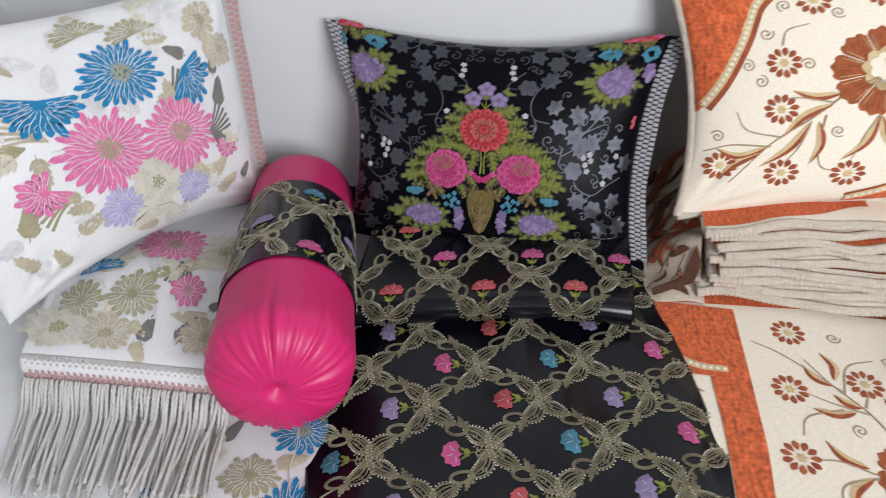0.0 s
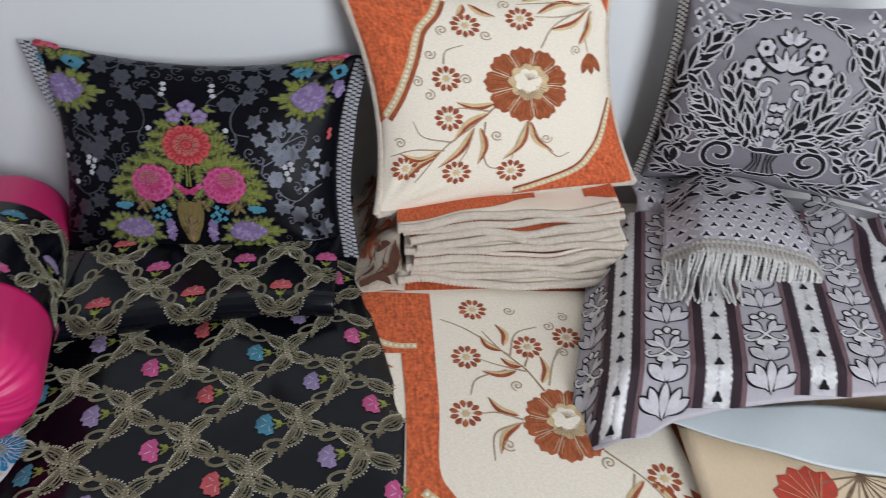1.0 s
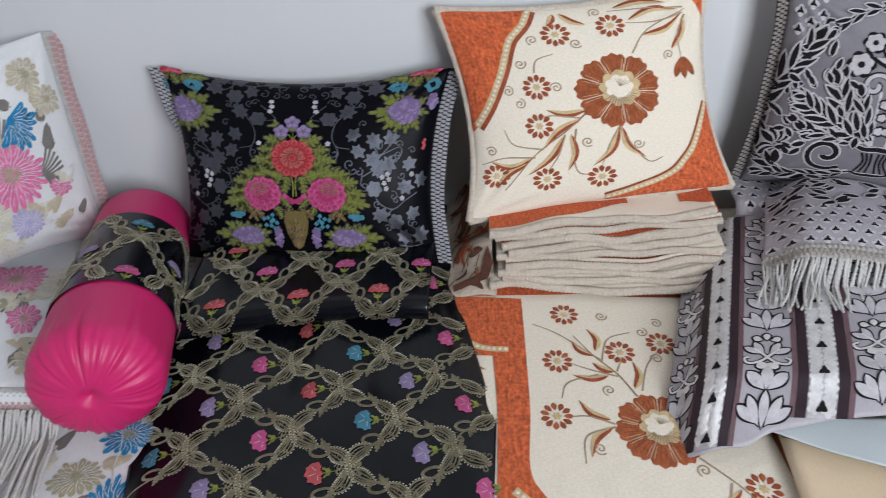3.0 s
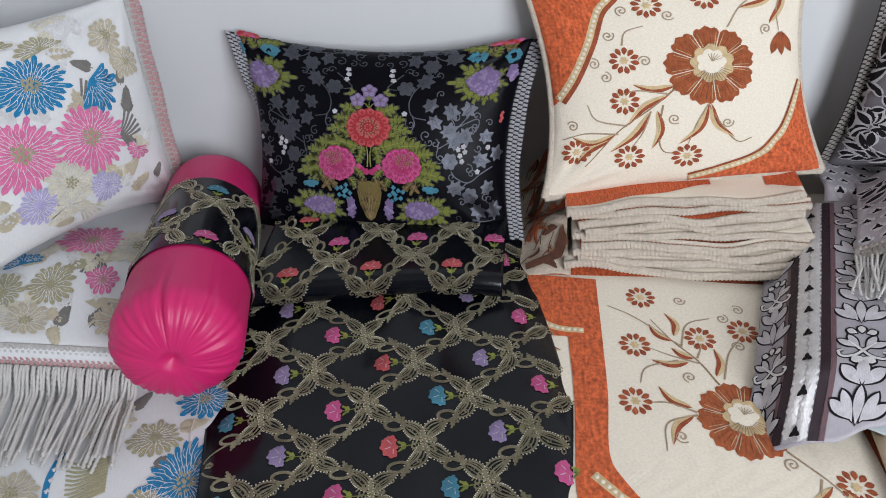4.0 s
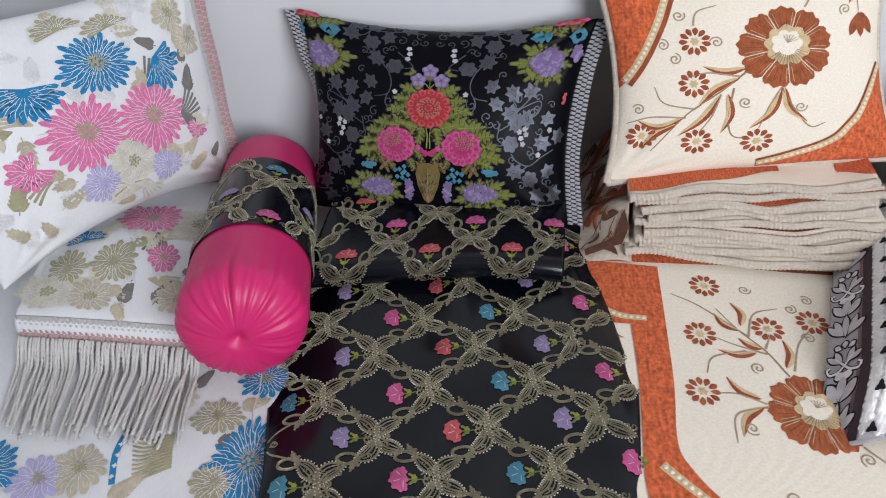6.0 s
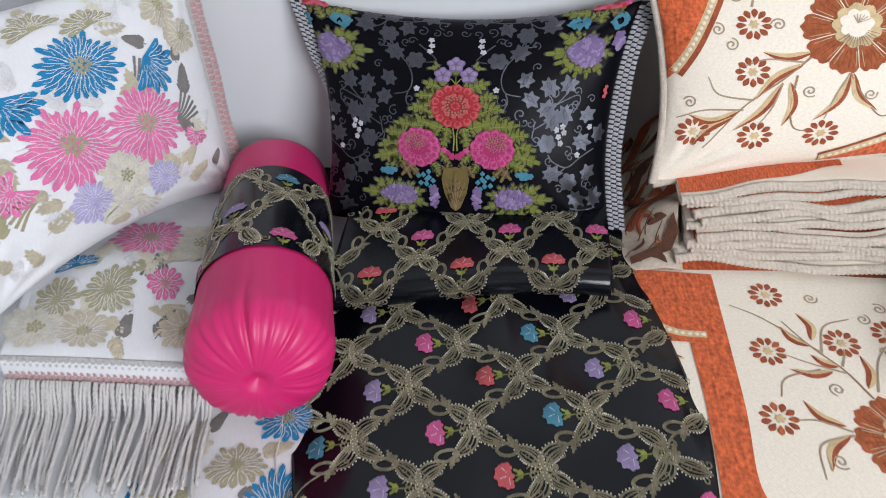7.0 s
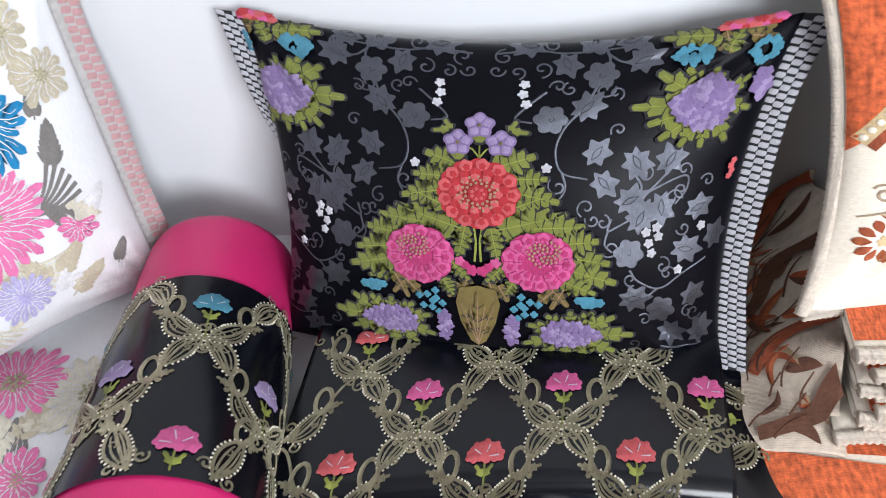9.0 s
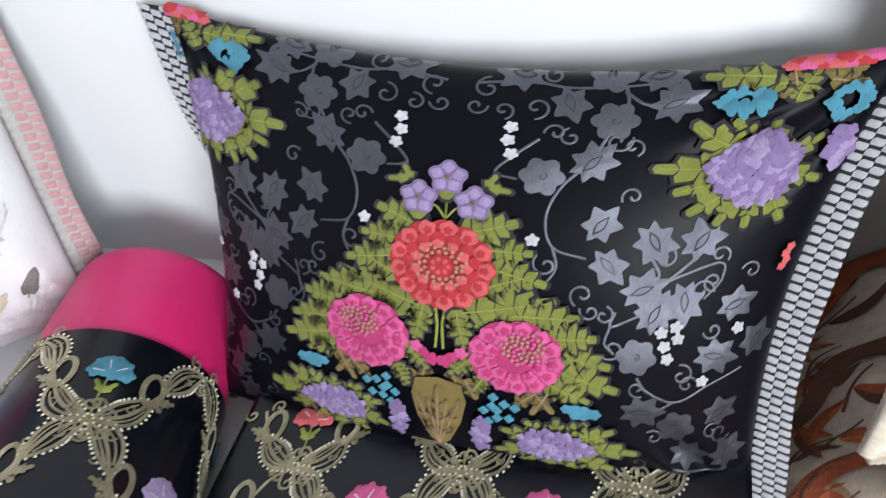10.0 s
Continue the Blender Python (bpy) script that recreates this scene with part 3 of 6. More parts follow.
bolster_thing = thing("bolster", "fuchsia satin bolster with a black embroidered band", "bolster")
bolster_part("cover", 0.0, bo_len, 110, PINK, bolster_thing)
tip = BO_F + np.array((0.004, -0.002, -0.004))
V, F, uv = tube(resample(np.array([tip + (0.0, 0.035, -0.084), tip + (0.002, 0.01, -0.104), tip + (0.0, -0.02, -0.115), tip + (0.012, -0.055, -0.116)]), 0.003), 0.0006, 5)
mesh_ob("loose_thread", V, F, CORD, bolster_thing, uv, label="loose white thread at the gathered end")
bolster_part("band", 0.155, 0.384, 46, BLACK, bolster_thing, 0.0025, "black satin band with gold scrolls")

# ---------------------------------------------------------------- stack of folded orange covers
stack_rng = random.Random(5)
N_STACK = 9
PILE = []
for k in range(N_STACK):
    zl = 0.476 + k * 0.0117
    yf = 0.804 + 0.0096 * k + stack_rng.uniform(-0.004, 0.004)
    lean = lerp(0.0, 0.17, k / 8)
    x0, x1 = (0.266, 0.288, 0.280, 0.292, 0.276, 0.296, 0.284, 0.272, 0.262)[k], 0.672 + stack_rng.uniform(-0.014, 0.016)
    yz, flat, r = fold_profile(1.02, yf, zl, 0.0112)

    @flipped
    def folded(s, t, yz=yz, x0=x0, x1=x1, k=k, lean=lean):
        y, z = yz(t)
        sway = 0.0050 * np.sin(s * 6.5 + 0.9 - 0.16 * k) + 0.0022 * np.sin(s * 15 + 0.5 * k) + 0.0012 * np.sin(s * 11 + 1.9 * k)
        return np.stack([lerp(x0, x1, s), y + lean * (s - 0.5) * 0.42 + 0.0035 * np.sin(s * 9 + k * 2.1) + 0.002 * np.sin(s * 21 + k), z + sway * smooth01((1.0 - y) / 0.1) + 0.012 * (s - 0.3)], -1)
    ob = thing("folded_cushion_cover", "cream and rust chenille cushion cover folded in a pile", "folded cover", "pile of cushion covers")
    slab("cloth", folded, 0.0, 1.0, 0.0, flat + math.pi * r + 0.15, 40, 50, 0.003, RUST if k in (3, 6, 7) else CREAM, ob)
    PILE.append((ob, folded, flat, r))

# ---------------------------------------------------------------- grey covers
@flipped
def grey_drape(s, t):
    """Striped cover lying over a pile: s across, t from the back to the front."""
    x = 0.60 + np.where(s < -0.02, -0.02 + 0.7 * (s + 0.02), s) - 0.31 * (t - 0.3)
    y = 0.98 - t - 0.10 * s
    z = 0.556 + 0.02 * s - 0.012 * np.cos(s * 9) + 0.006 * ripple(s, t, 71, 5, 6, 18)
    left = smooth01((0.06 - s) / 0.14)
    z = z - 0.058 * left ** 1.2 - 0.22 * np.clip(-0.03 - s, 0, 1)
    front = smooth01((t - 0.40) / 0.12)
    z = z - 0.05 * front
    z = z + 0.028 * np.exp(-((s - 0.50 - 0.5 * (t - 0.25)) / 0.035) ** 2) * smooth01((0.36 - t) / 0.1) + 0.02 * np.exp(-((s - 0.60 - 0.4 * (t - 0.25)) / 0.03) ** 2) * smooth01((0.4 - t) / 0.1)
    return np.stack([x + 0.03 * left, y, z], -1)


def grey_hem(s):
    return np.interp(s, (-0.1, 0.0, 0.07, 0.1, 0.17, 0.25, 0.33, 0.45, 0.75), (0.505, 0.508, 0.502, 0.482, 0.466, 0.457, 0.45, 0.434, 0.42))


grey_striped = thing("bed_cover", "grey and aubergine striped brocade cover draped over a pile", "bed cover")
slab("cloth", grey_drape, -0.082, 0.75, 0.02, 0.50, 90, 70, 0.003, GREY, grey_striped, trim=lambda s, t: (s, 0.02 + (t - 0.02) / 0.48 * (grey_hem(s) - 0.02)))


@flipped
def lining_f(s, t):
    x = 0.55 + s
    t = t * (0.22 + 0.95 * smooth01(s / 0.42))
    y = 0.535 - t - 0.06 * s - 0.01 * np.sin(s * 9)
    z = 0.508 - 0.048 * smooth01((0.10 - s) / 0.12) - 0.3 * t + 0.004 * np.sin(s * 25) + 0.012 * np.sin(s * 7) + 0.05 * t * np.sin(s * 31 + 20 * t)
    return np.stack([x, y, z], -1)


slab("lining", lining_f, 0.0, 0.8, 0.0, 0.085, 60, 16, 0.003, LINING, grey_striped, "pale grey lining hanging below the hem")


@flipped
def grey_fold(s, t):
    x = 0.715 + s * (1.0 - 0.15 * (1 - t / 0.225)) + 0.065 * (1 - t / 0.225)
    y = 0.985 - t * 0.88 - 0.24 * s
    z = 0.60 + 0.03 * np.sin(np.clip(s / 0.3, 0, 1) * math.pi) * (1 - t) - 0.10 * smooth01((t - 0.14) / 0.2) * 0.5 - 0.03 * smooth01((np.abs(s - 0.14) - 0.08) / 0.06)
    return np.stack([x, y, z], -1)


grey_folded = thing("folded_cover", "silver grey folded cover with a fringed hem", "folded cover")
slab("cloth", grey_fold, 0.0, 0.30, 0.0, 0.225, 50, 50, 0.004, GREY, grey_folded)
# ---------------------------------------------------------------- ornament of the black cushion
def bouquet():
    A = Art()
    X0 = -0.014

    def P(m, x, y):
        return (X0 + m * x, y)

    def cluster(m, c, sx, sy, n, seed, point=0.0):
        """A spray of tiny violet florets, drawn to a point on one side."""
        r = random.Random(seed)
        A.begin()
        for k in range(n):
            q = math.sqrt((k + 0.5) / n)
            a = 2.39996 * k
            dx = sx * q * math.cos(a)
            dy = sy * q * math.sin(a) * (1 - 0.55 * max(0.0, point * dx / sx))
            A.bloom("lilac_spray", r.choice((VIOLET, VIOLET, VIOLETL)), P(m, c[0] + dx, c[1] + dy), r.uniform(0.0034, 0.0044), 4, 0.35, 0.0022 + r.uniform(0, 0.0006), 0.0008, ang=a, m=4)
        A.end()

    def leaves(m, c, tips, back=0.25, teeth=4):
        for tx, ty, w in tips:
            A.leaf("leaf", GREEN, P(m, lerp(c[0], tx, back), lerp(c[1], ty, back)), P(m, tx, ty), w, teeth, 0.0008, GREEN2)
    # red rose
    A.begin()
    ry = 0.0205
    A.bloom("red_rose", REDF, (X0, ry), 0.0385, 12, 0.10, 0.0014, 0.0010, ang=1.57, sy=0.92, m=7)
    for ring, (rad, n, size, mat) in enumerate(((0.0315, 13, 0.0068, REDL), (0.0305, 13, 0.0042, REDF), (0.0235, 13, 0.0052, REDF), (0.0185, 11, 0.0042, REDL))):
        for k in range(n):
            a = 2 * math.pi * (k + 0.5 * (ring == 2)) / n
            A.bloom("red_rose", mat, (X0 + rad * math.cos(a), ry + 0.92 * rad * math.sin(a)), size, 5, 0.22, 0.0026 + ring * 0.0003, 0.0007, ang=a, m=4)
    for k in range(44):
        a, q = 0.1428 * k, 0.0115 + 0.0035 * (k % 3)
        A.dot("red_rose", ROSETAN, (X0 + q * math.cos(a), ry + 0.92 * q * math.sin(a)), 0.0017, 0.0038, 0.0006, 5)
    A.bloom("red_rose", REDF, (X0, ry), 0.0098, 7, 0.2, 0.0040, 0.0008)
    for k in range(7):
        a = 0.9 * k
        A.dot("red_rose", REDL, (X0 + 0.0055 * math.cos(a), ry + 0.005 * math.sin(a)), 0.002, 0.0050, 0.0006, 5)
    A.end()
    for m in (1, -1):
        # pink roses
        c = P(m, 0.0575, -0.0455)
        A.begin()
        A.bloom("pink_rose", PINKF, c, 0.0355, 8, 0.08, 0.0014, 0.0010, ang=0.6 * m, sy=0.88, m=8)
        heart = np.array((c[0] + m * 0.005, c[1] + 0.010))
        for ring, (rad, n, size, mt) in enumerate(((0.029, 13, 0.0066, PINKL), (0.0275, 13, 0.0044, PINKF), (0.0195, 10, 0.0058, PINKL), (0.018, 10, 0.0038, PINKF))):
            for k in range(n):
                a = 2 * math.pi * (k + 0.5 * (ring > 1)) / n
                p = np.array((c[0] + rad * math.cos(a), c[1] + 0.86 * rad * math.sin(a)))
                if np.linalg.norm(p - heart) < 0.0125:
                    continue
                A.bloom("pink_rose", mt, p, size, 5, 0.25, 0.0026 + ring * 0.0003, 0.0007, ang=a, m=4)
        for k in range(52):
            a, q = 2.4 * k, 0.0023 * math.sqrt(k)
            A.dot("pink_rose", ROSETAN if k % 4 else PINKL, heart + (q * math.cos(a), 0.85 * q * math.sin(a)), 0.0016, 0.0038, 0.0006, 5)
        A.end()
        # violets over the rose
        for x, y in ((0.0, 0.090), (0.019, 0.0715)):
            if x == 0 and m < 0:
                continue
            c = P(m, x, y)
            A.begin()
            A.bloom("violet_flower", VIOLET, c, 0.0142, 5, 0.28, 0.0012, 0.0008, ang=1.57)
            for k in range(5):
                a = 1.57 + 1.2566 * k
                A.bloom("violet_flower", VIOLETL, (c[0] + 0.0078 * math.cos(a), c[1] + 0.0078 * math.sin(a)), 0.0046, 4, 0.25, 0.0024, 0.0006, ang=a, m=4)
            A.dot("violet_flower", OLIVE, c, 0.0018, 0.0036)
            A.end()
            A.leaf("leaf", GREEN, (c[0], c[1] - 0.018), (c[0], c[1] - 0.005), 0.011, 2, 0.0008)
        A.stroke("stem", GREEN2, curve(P(m, 0.016, 0.062), P(m, 0.008, 0.066), P(m, 0.0, 0.056), n=8), 0.0016)
        A.stroke("stem", GREEN2, curve(P(m, 0.0, 0.076), P(m, 0.0, 0.055), n=6), 0.0016)
        A.leaf("leaf", GREEN, P(m, 0.026, 0.084), P(m, 0.032, 0.096), 0.007, 2, 0.0008)
        A.leaf("leaf", GREEN, P(m, 0.028, 0.085), P(m, 0.043, 0.083), 0.007, 2, 0.0008)
        # leaves of the bouquet: base, tip, width
        for bx, by, tx, ty, w in ((0.014, 0.047, 0.050, 0.060, 0.026), (0.030, 0.036, 0.062, 0.037, 0.020), (0.034, 0.022, 0.074, 0.014, 0.022), (0.016, -0.016, 0.082, 0.003, 0.030), (0.052, -0.012, 0.100, -0.008, 0.024), (0.080, -0.026, 0.114, -0.022, 0.024),
                                  (0.084, -0.040, 0.128, -0.046, 0.024), (0.084, -0.052, 0.136, -0.066, 0.026), (0.080, -0.064, 0.116, -0.078, 0.018), (0.012, -0.014, 0.020, -0.050, 0.015), (0.026, -0.05, 0.008, -0.070, 0.014), (0.034, -0.070, 0.024, -0.088, 0.012), (0.030, 0.006, 0.066, 0.022, 0.018)):
            A.leaf("leaf", GREEN, P(m, bx, by), P(m, tx, ty), w * 1.12, 5, 0.0007, GREEN2)
        for bx, by, tx, ty in ((0.086, -0.070, 0.072, -0.098), (0.074, -0.076, 0.056, -0.094), (0.070, -0.072, 0.090, -0.094), (0.010, -0.066, 0.016, -0.088), (0.02, -0.074, 0.030, -0.092)):
            A.leaf("bronze_leaf", OLIVE, P(m, bx, by), P(m, tx, ty), 0.014, 3, 0.0010, ROSETAN)
        # small pink flowers round the stem
        A.bloom("small_pink_bud", PINKF, P(m, 0.005, -0.058), 0.0062, 5, 0.3, 0.0014)
        A.bloom("small_pink_bud", PINKL, P(m, 0.017, -0.049), 0.0055, 5, 0.3, 0.0014)
        A.bloom("small_pink_bud", PINKF, P(m, 0.011, -0.053), 0.0048, 5, 0.3, 0.0018)
        A.stroke("stem", GREEN2, curve(P(m, 0.004, -0.014), P(m, 0.002, -0.03), P(m, 0.003, -0.05), n=8), 0.0022)
        # blue flowers
        for x, y, r in ((0.109, -0.086, 0.010), (0.119, -0.086, 0.007), (0.100, -0.084, 0.006)):
            A.bloom("blue_flower", TURQ, P(m, x, y), r, 6, 0.2, 0.0014, 0.001, sy=0.75)
        for k in range(9):
            a = k * 2.4
            A.bloom("blue_flower", TURQ, P(m, 0.046 + 0.0052 * math.sqrt(k) * math.cos(a), -0.096 + 0.0052 * math.sqrt(k) * math.sin(a)), 0.0044, 4, 0.3, 0.0014, 0.0008, m=4)
        # bottom sprays
        leaves(m, (0.094, -0.124), ((0.160, -0.124, 0.024), (0.138, -0.102, 0.020), (0.142, -0.146, 0.020), (0.116, -0.099, 0.020), (0.092, -0.098, 0.018), (0.068, -0.104, 0.018), (0.050, -0.116, 0.018), (0.046, -0.140, 0.018), (0.066, -0.154, 0.018), (0.090, -0.157, 0.018), (0.116, -0.155, 0.018)))
        cluster(m, (0.094, -0.123), 0.031, 0.0165, 70, 3, 0.8)
        cluster(m, (0.034, -0.124), 0.007, 0.018, 20, 5)
        for k in range(8):
            A.leaf("bronze_leaf", OLIVE, P(m, 0.012 + 0.013 * k, -0.160 - 0.0006 * k), P(m, 0.026 + 0.013 * k, -0.157 - 0.001 * k), 0.008, 2, 0.0008)
        # corner sprays
        leaves(m, (0.200, 0.111), ((0.130, 0.110, 0.026), (0.150, 0.144, 0.026), (0.174, 0.149, 0.022), (0.200, 0.147, 0.022), (0.146, 0.092, 0.022), (0.158, 0.077, 0.022), (0.178, 0.070, 0.020), (0.200, 0.068, 0.020), (0.224, 0.074, 0.022), (0.232, 0.135, 0.020), (0.238, 0.105, 0.018)), 0.2)
        cluster(m, (0.194, 0.111), 0.030, 0.026, 110, 4, -0.9)
        cluster(m, (0.242, 0.127), 0.007, 0.013, 16, 6)
        for k in range(9):
            A.bloom("blue_flower", TURQ, P(m, 0.176 + 0.0125 * math.cos(k * 2.4), 0.160 + 0.0062 * math.sin(k * 2.4)), 0.0062, 4, 0.3, 0.0014, 0.0008)
            A.bloom("blue_flower", TURQ, P(m, 0.236 + 0.009 * math.cos(k * 2.4), 0.157 + 0.009 * math.sin(k * 2.4)), 0.005, 4, 0.3, 0.0014, 0.0008)
        for bx, by, tx, ty in ((0.190, 0.176, 0.150, 0.178), (0.198, 0.172, 0.166, 0.171), (0.205, 0.160, 0.214, 0.182)):
            A.leaf("leaf", GREEN, P(m, bx, by), P(m, tx, ty), 0.016, 4, 0.0007, GREEN2)
        for bx, by, tx, ty in ((0.200, 0.180, 0.208, 0.158), (0.212, 0.176, 0.196, 0.162), (0.222, 0.172, 0.244, 0.168), (0.216, 0.180, 0.240, 0.178)):
            A.leaf("bronze_leaf", OLIVE, P(m, bx, by), P(m, tx, ty), 0.013, 3, 0.0007, ROSETAN)
        for k in range(12):
            A.bloom("corner_rose", (REDL, REDF, PINKL)[k % 3], P(m, 0.199 + 0.0038 * k, 0.181 + 0.0018 * (k % 2)), 0.0072, 6, 0.25, 0.0012 + 0.0002 * (k % 4), 0.0008, sy=0.42)
        for k in range(4):
            A.bloom("small_pink_bud", REDL, P(m, 0.236 + 0.002 * (k % 2), 0.040 + 0.005 * k), 0.0036, 5, 0.3, 0.0014)
        # slate vine: leaves with a slit, and round flowers with a ring
        for i, (x, y, ang) in enumerate(((0.072, 0.160, -1.2), (0.136, 0.160, 0.5), (0.092, 0.111, 0.9), (0.104, 0.064, 1.0), (0.142, 0.056, -1.0), (0.174, 0.058, 1.1), (0.113, 0.035, -0.8), (0.140, 0.018, 0.5), (0.172, 0.012, -1.4), (0.211, 0.010, 0.5), (0.204, -0.031, -0.1),
                                         (0.155, -0.083, 0.1), (0.219, -0.082, 0.8), (0.200, -0.124, -0.7), (0.185, -0.156, 0.2), (0.125, 0.182, 0.2), (0.040, 0.182, 3.0), (0.152, 0.0, 1.2), (0.236, -0.02, 1.3), (0.232, -0.125, 1.2))):
            c = np.array(P(m, x, y))
            d = ang if m > 0 else math.pi - ang
            A.begin()
            A.vine_leaf("slate_leaf", VINE, c, 0.0190 if i % 3 else 0.0165, d, 7 if i % 3 else 6)
            for sg in (1, -1):
                u = np.array((math.cos(d), math.sin(d)))
                A.stroke("slate_leaf", VINE2, curve(c - u * 0.008, c + np.array((-u[1], u[0])) * 0.0028 * sg, c + u * 0.009, n=8), 0.0009, 0.0007, 0.0011, 0.0001)
            A.end()
        for i, (x, y) in enumerate(((0.102, 0.146), (0.061, 0.098), (0.145, -0.035), (0.186, -0.096), (0.096, 0.184))):
            A.begin()
            A.bloom("slate_flower", VINE, P(m, x, y), 0.0158, 6, 0.26, 0.0006, 0.0003, ang=i, m=6)
            A.spiral("slate_flower", VINE2, P(m, x, y), 0.0036, 0.0009, 1.0, i, 1, 0.0011)
            A.end()
        for pts in (((0.010, 0.172), (0.045, 0.176), (0.070, 0.172), (0.105, 0.174), (0.140, 0.178)), ((0.105, 0.174), (0.108, 0.160), (0.102, 0.150)), ((0.105, 0.170), (0.118, 0.160), (0.130, 0.160)), ((0.100, 0.136), (0.090, 0.112), (0.074, 0.090), (0.067, 0.066), (0.074, 0.044), (0.098, 0.038)),
                    ((0.074, 0.044), (0.078, 0.028), (0.070, 0.012)), ((0.142, 0.044), (0.150, 0.030), (0.140, 0.022)), ((0.174, 0.046), (0.160, 0.030), (0.148, 0.022), (0.190, 0.042), (0.196, 0.030), (0.186, 0.014)), ((0.124, 0.0), (0.122, -0.012), (0.134, -0.006), (0.150, 0.004)),
                    ((0.122, -0.012), (0.120, -0.026), (0.128, -0.034)), ((0.148, -0.052), (0.158, -0.064), (0.182, -0.072), (0.206, -0.056), (0.230, -0.042)), ((0.180, -0.072), (0.166, -0.084), (0.160, -0.086)), ((0.056, 0.128), (0.040, 0.112), (0.030, 0.098), (0.045, 0.094)), ((0.19, -0.14), (0.215, -0.145), (0.235, -0.14))):
            A.stroke("vine", VINE, curve(*[P(m, *p) for p in pts], n=16), 0.0024, 0.0018, 0.0005)
        for i, (x, y) in enumerate(((0.051, 0.154), (0.066, 0.134), (0.076, 0.131), (0.106, 0.130), (0.116, 0.126), (0.122, 0.088), (0.071, 0.030), (0.152, 0.044), (0.190, 0.048), (0.099, 0.010), (0.106, -0.002), (0.116, -0.004), (0.183, 0.020), (0.190, 0.028), (0.199, -0.010), (0.182, -0.048),
                                    (0.188, -0.056), (0.150, -0.062), (0.126, -0.030), (0.170, -0.108), (0.216, -0.100), (0.224, -0.102), (0.162, -0.138), (0.217, 0.036), (0.018, 0.168), (0.012, 0.152), (0.030, 0.150), (0.132, 0.175), (0.060, 0.182))):
            A.spiral("vine_curl", VINE, P(m, x, y), 0.0078 + 0.002 * (i % 3 == 0), 0.0022, 1.25, i * 1.7, m if i % 2 else -m, 0.0005)
        for x, y in ((0.039, 0.114), (0.036, 0.125), (0.037, 0.136), (0.060, 0.048), (0.160, -0.013), (0.173, -0.017), (0.164, -0.024), (0.168, -0.034), (0.170, -0.008), (0.199, -0.052), (0.218, -0.008)):
            A.bloom("berry", SILVER, P(m, x, y), 0.0052, 5, 0.35, 0.0014, 0.0008, ang=x * 90)
    # vase of overlapping bronze leaves
    A.begin()
    A.blob("vase", OLIVE, [(X0 + x, y) for x, y in ((0.0, -0.074), (-0.018, -0.078), (-0.022, -0.094), (-0.018, -0.116), (-0.008, -0.140), (0.0, -0.146), (0.008, -0.140), (0.018, -0.116), (0.022, -0.094), (0.018, -0.078))], 0.0014, 0.001)
    for k, (x0, y0, x1, y1, w) in enumerate(((0.0, -0.142, -0.018, -0.090, 0.012), (0.0, -0.142, 0.018, -0.090, 0.012), (0.0, -0.138, -0.008, -0.092, 0.011), (0.0, -0.138, 0.008, -0.092, 0.011), (0.0, -0.126, 0.0, -0.080, 0.012))):
        A.leaf("vase", OLIVE, (X0 + x0, y0), (X0 + x1, y1), w, 3, 0.0026 + 0.0003 * k, ROSETAN)
    A.end()
    return A


BOUQUET_LABELS = {"red_rose": "red embroidered rose", "pink_rose": "pink embroidered roses", "leaf": "lime green embroidered leaves", "vase": "bronze embroidered vase", "slate_leaf": "slate grey woven vine leaves"}
bouquet().lay(bk_front, black_cushion, labels=BOUQUET_LABELS)


def edge_line(f, a, b, side, n=60):
    """One edge of a cushion as points, from its bottom (or left) end."""
    k = np.linspace(-1, 1, n)
    if side in ("left", "right"):
        return f(np.full(n, a if side == "right" else -a), k * b)
    return f(k * a, np.full(n, b if side == "top" else -b))


def side_braid(f, a, b, side, out, width, parent, base, pads, label, low=None, **kw):
    """A braid along one side; low is the way it stands out at the bottom, where that differs."""
    inner = edge_line(f, a, b, side)
    n = len(inner)
    wave = 1 + 0.05 * np.sin(np.linspace(0, 14, n))
    k = smooth01((np.linspace(0, 1, n) - 0.45) / 0.4)[:, None]
    way = np.array(out)[None, :] * k + np.array(out if low is None else low)[None, :] * (1 - k)
    outer = inner + way * (width * wave)[:, None]
    if side == "right":
        g, ln = ribbon_surface(inner, outer)
    else:
        g, ln = ribbon_surface(inner[::-1], outer[::-1])
    braid(g, ln, parent, base, pads, label=label, **kw)


side_braid(bk_front, BK_A, BK_B, "right", (0.98, -0.1, 0.05), 0.026, black_cushion, BRAIDK, (BRAIDG, BRAIDG, BRAIDG), "grey and black woven side braid", edge=BRAIDK)
side_braid(bk_front, BK_A, BK_B, "left", (-0.94, -0.1, 0.16), 0.024, black_cushion, BRAIDK, (BRAIDG, BRAIDG, BRAIDG), "grey and black woven side braid", low=(-0.1, 0.96, -0.1), edge=BRAIDK)


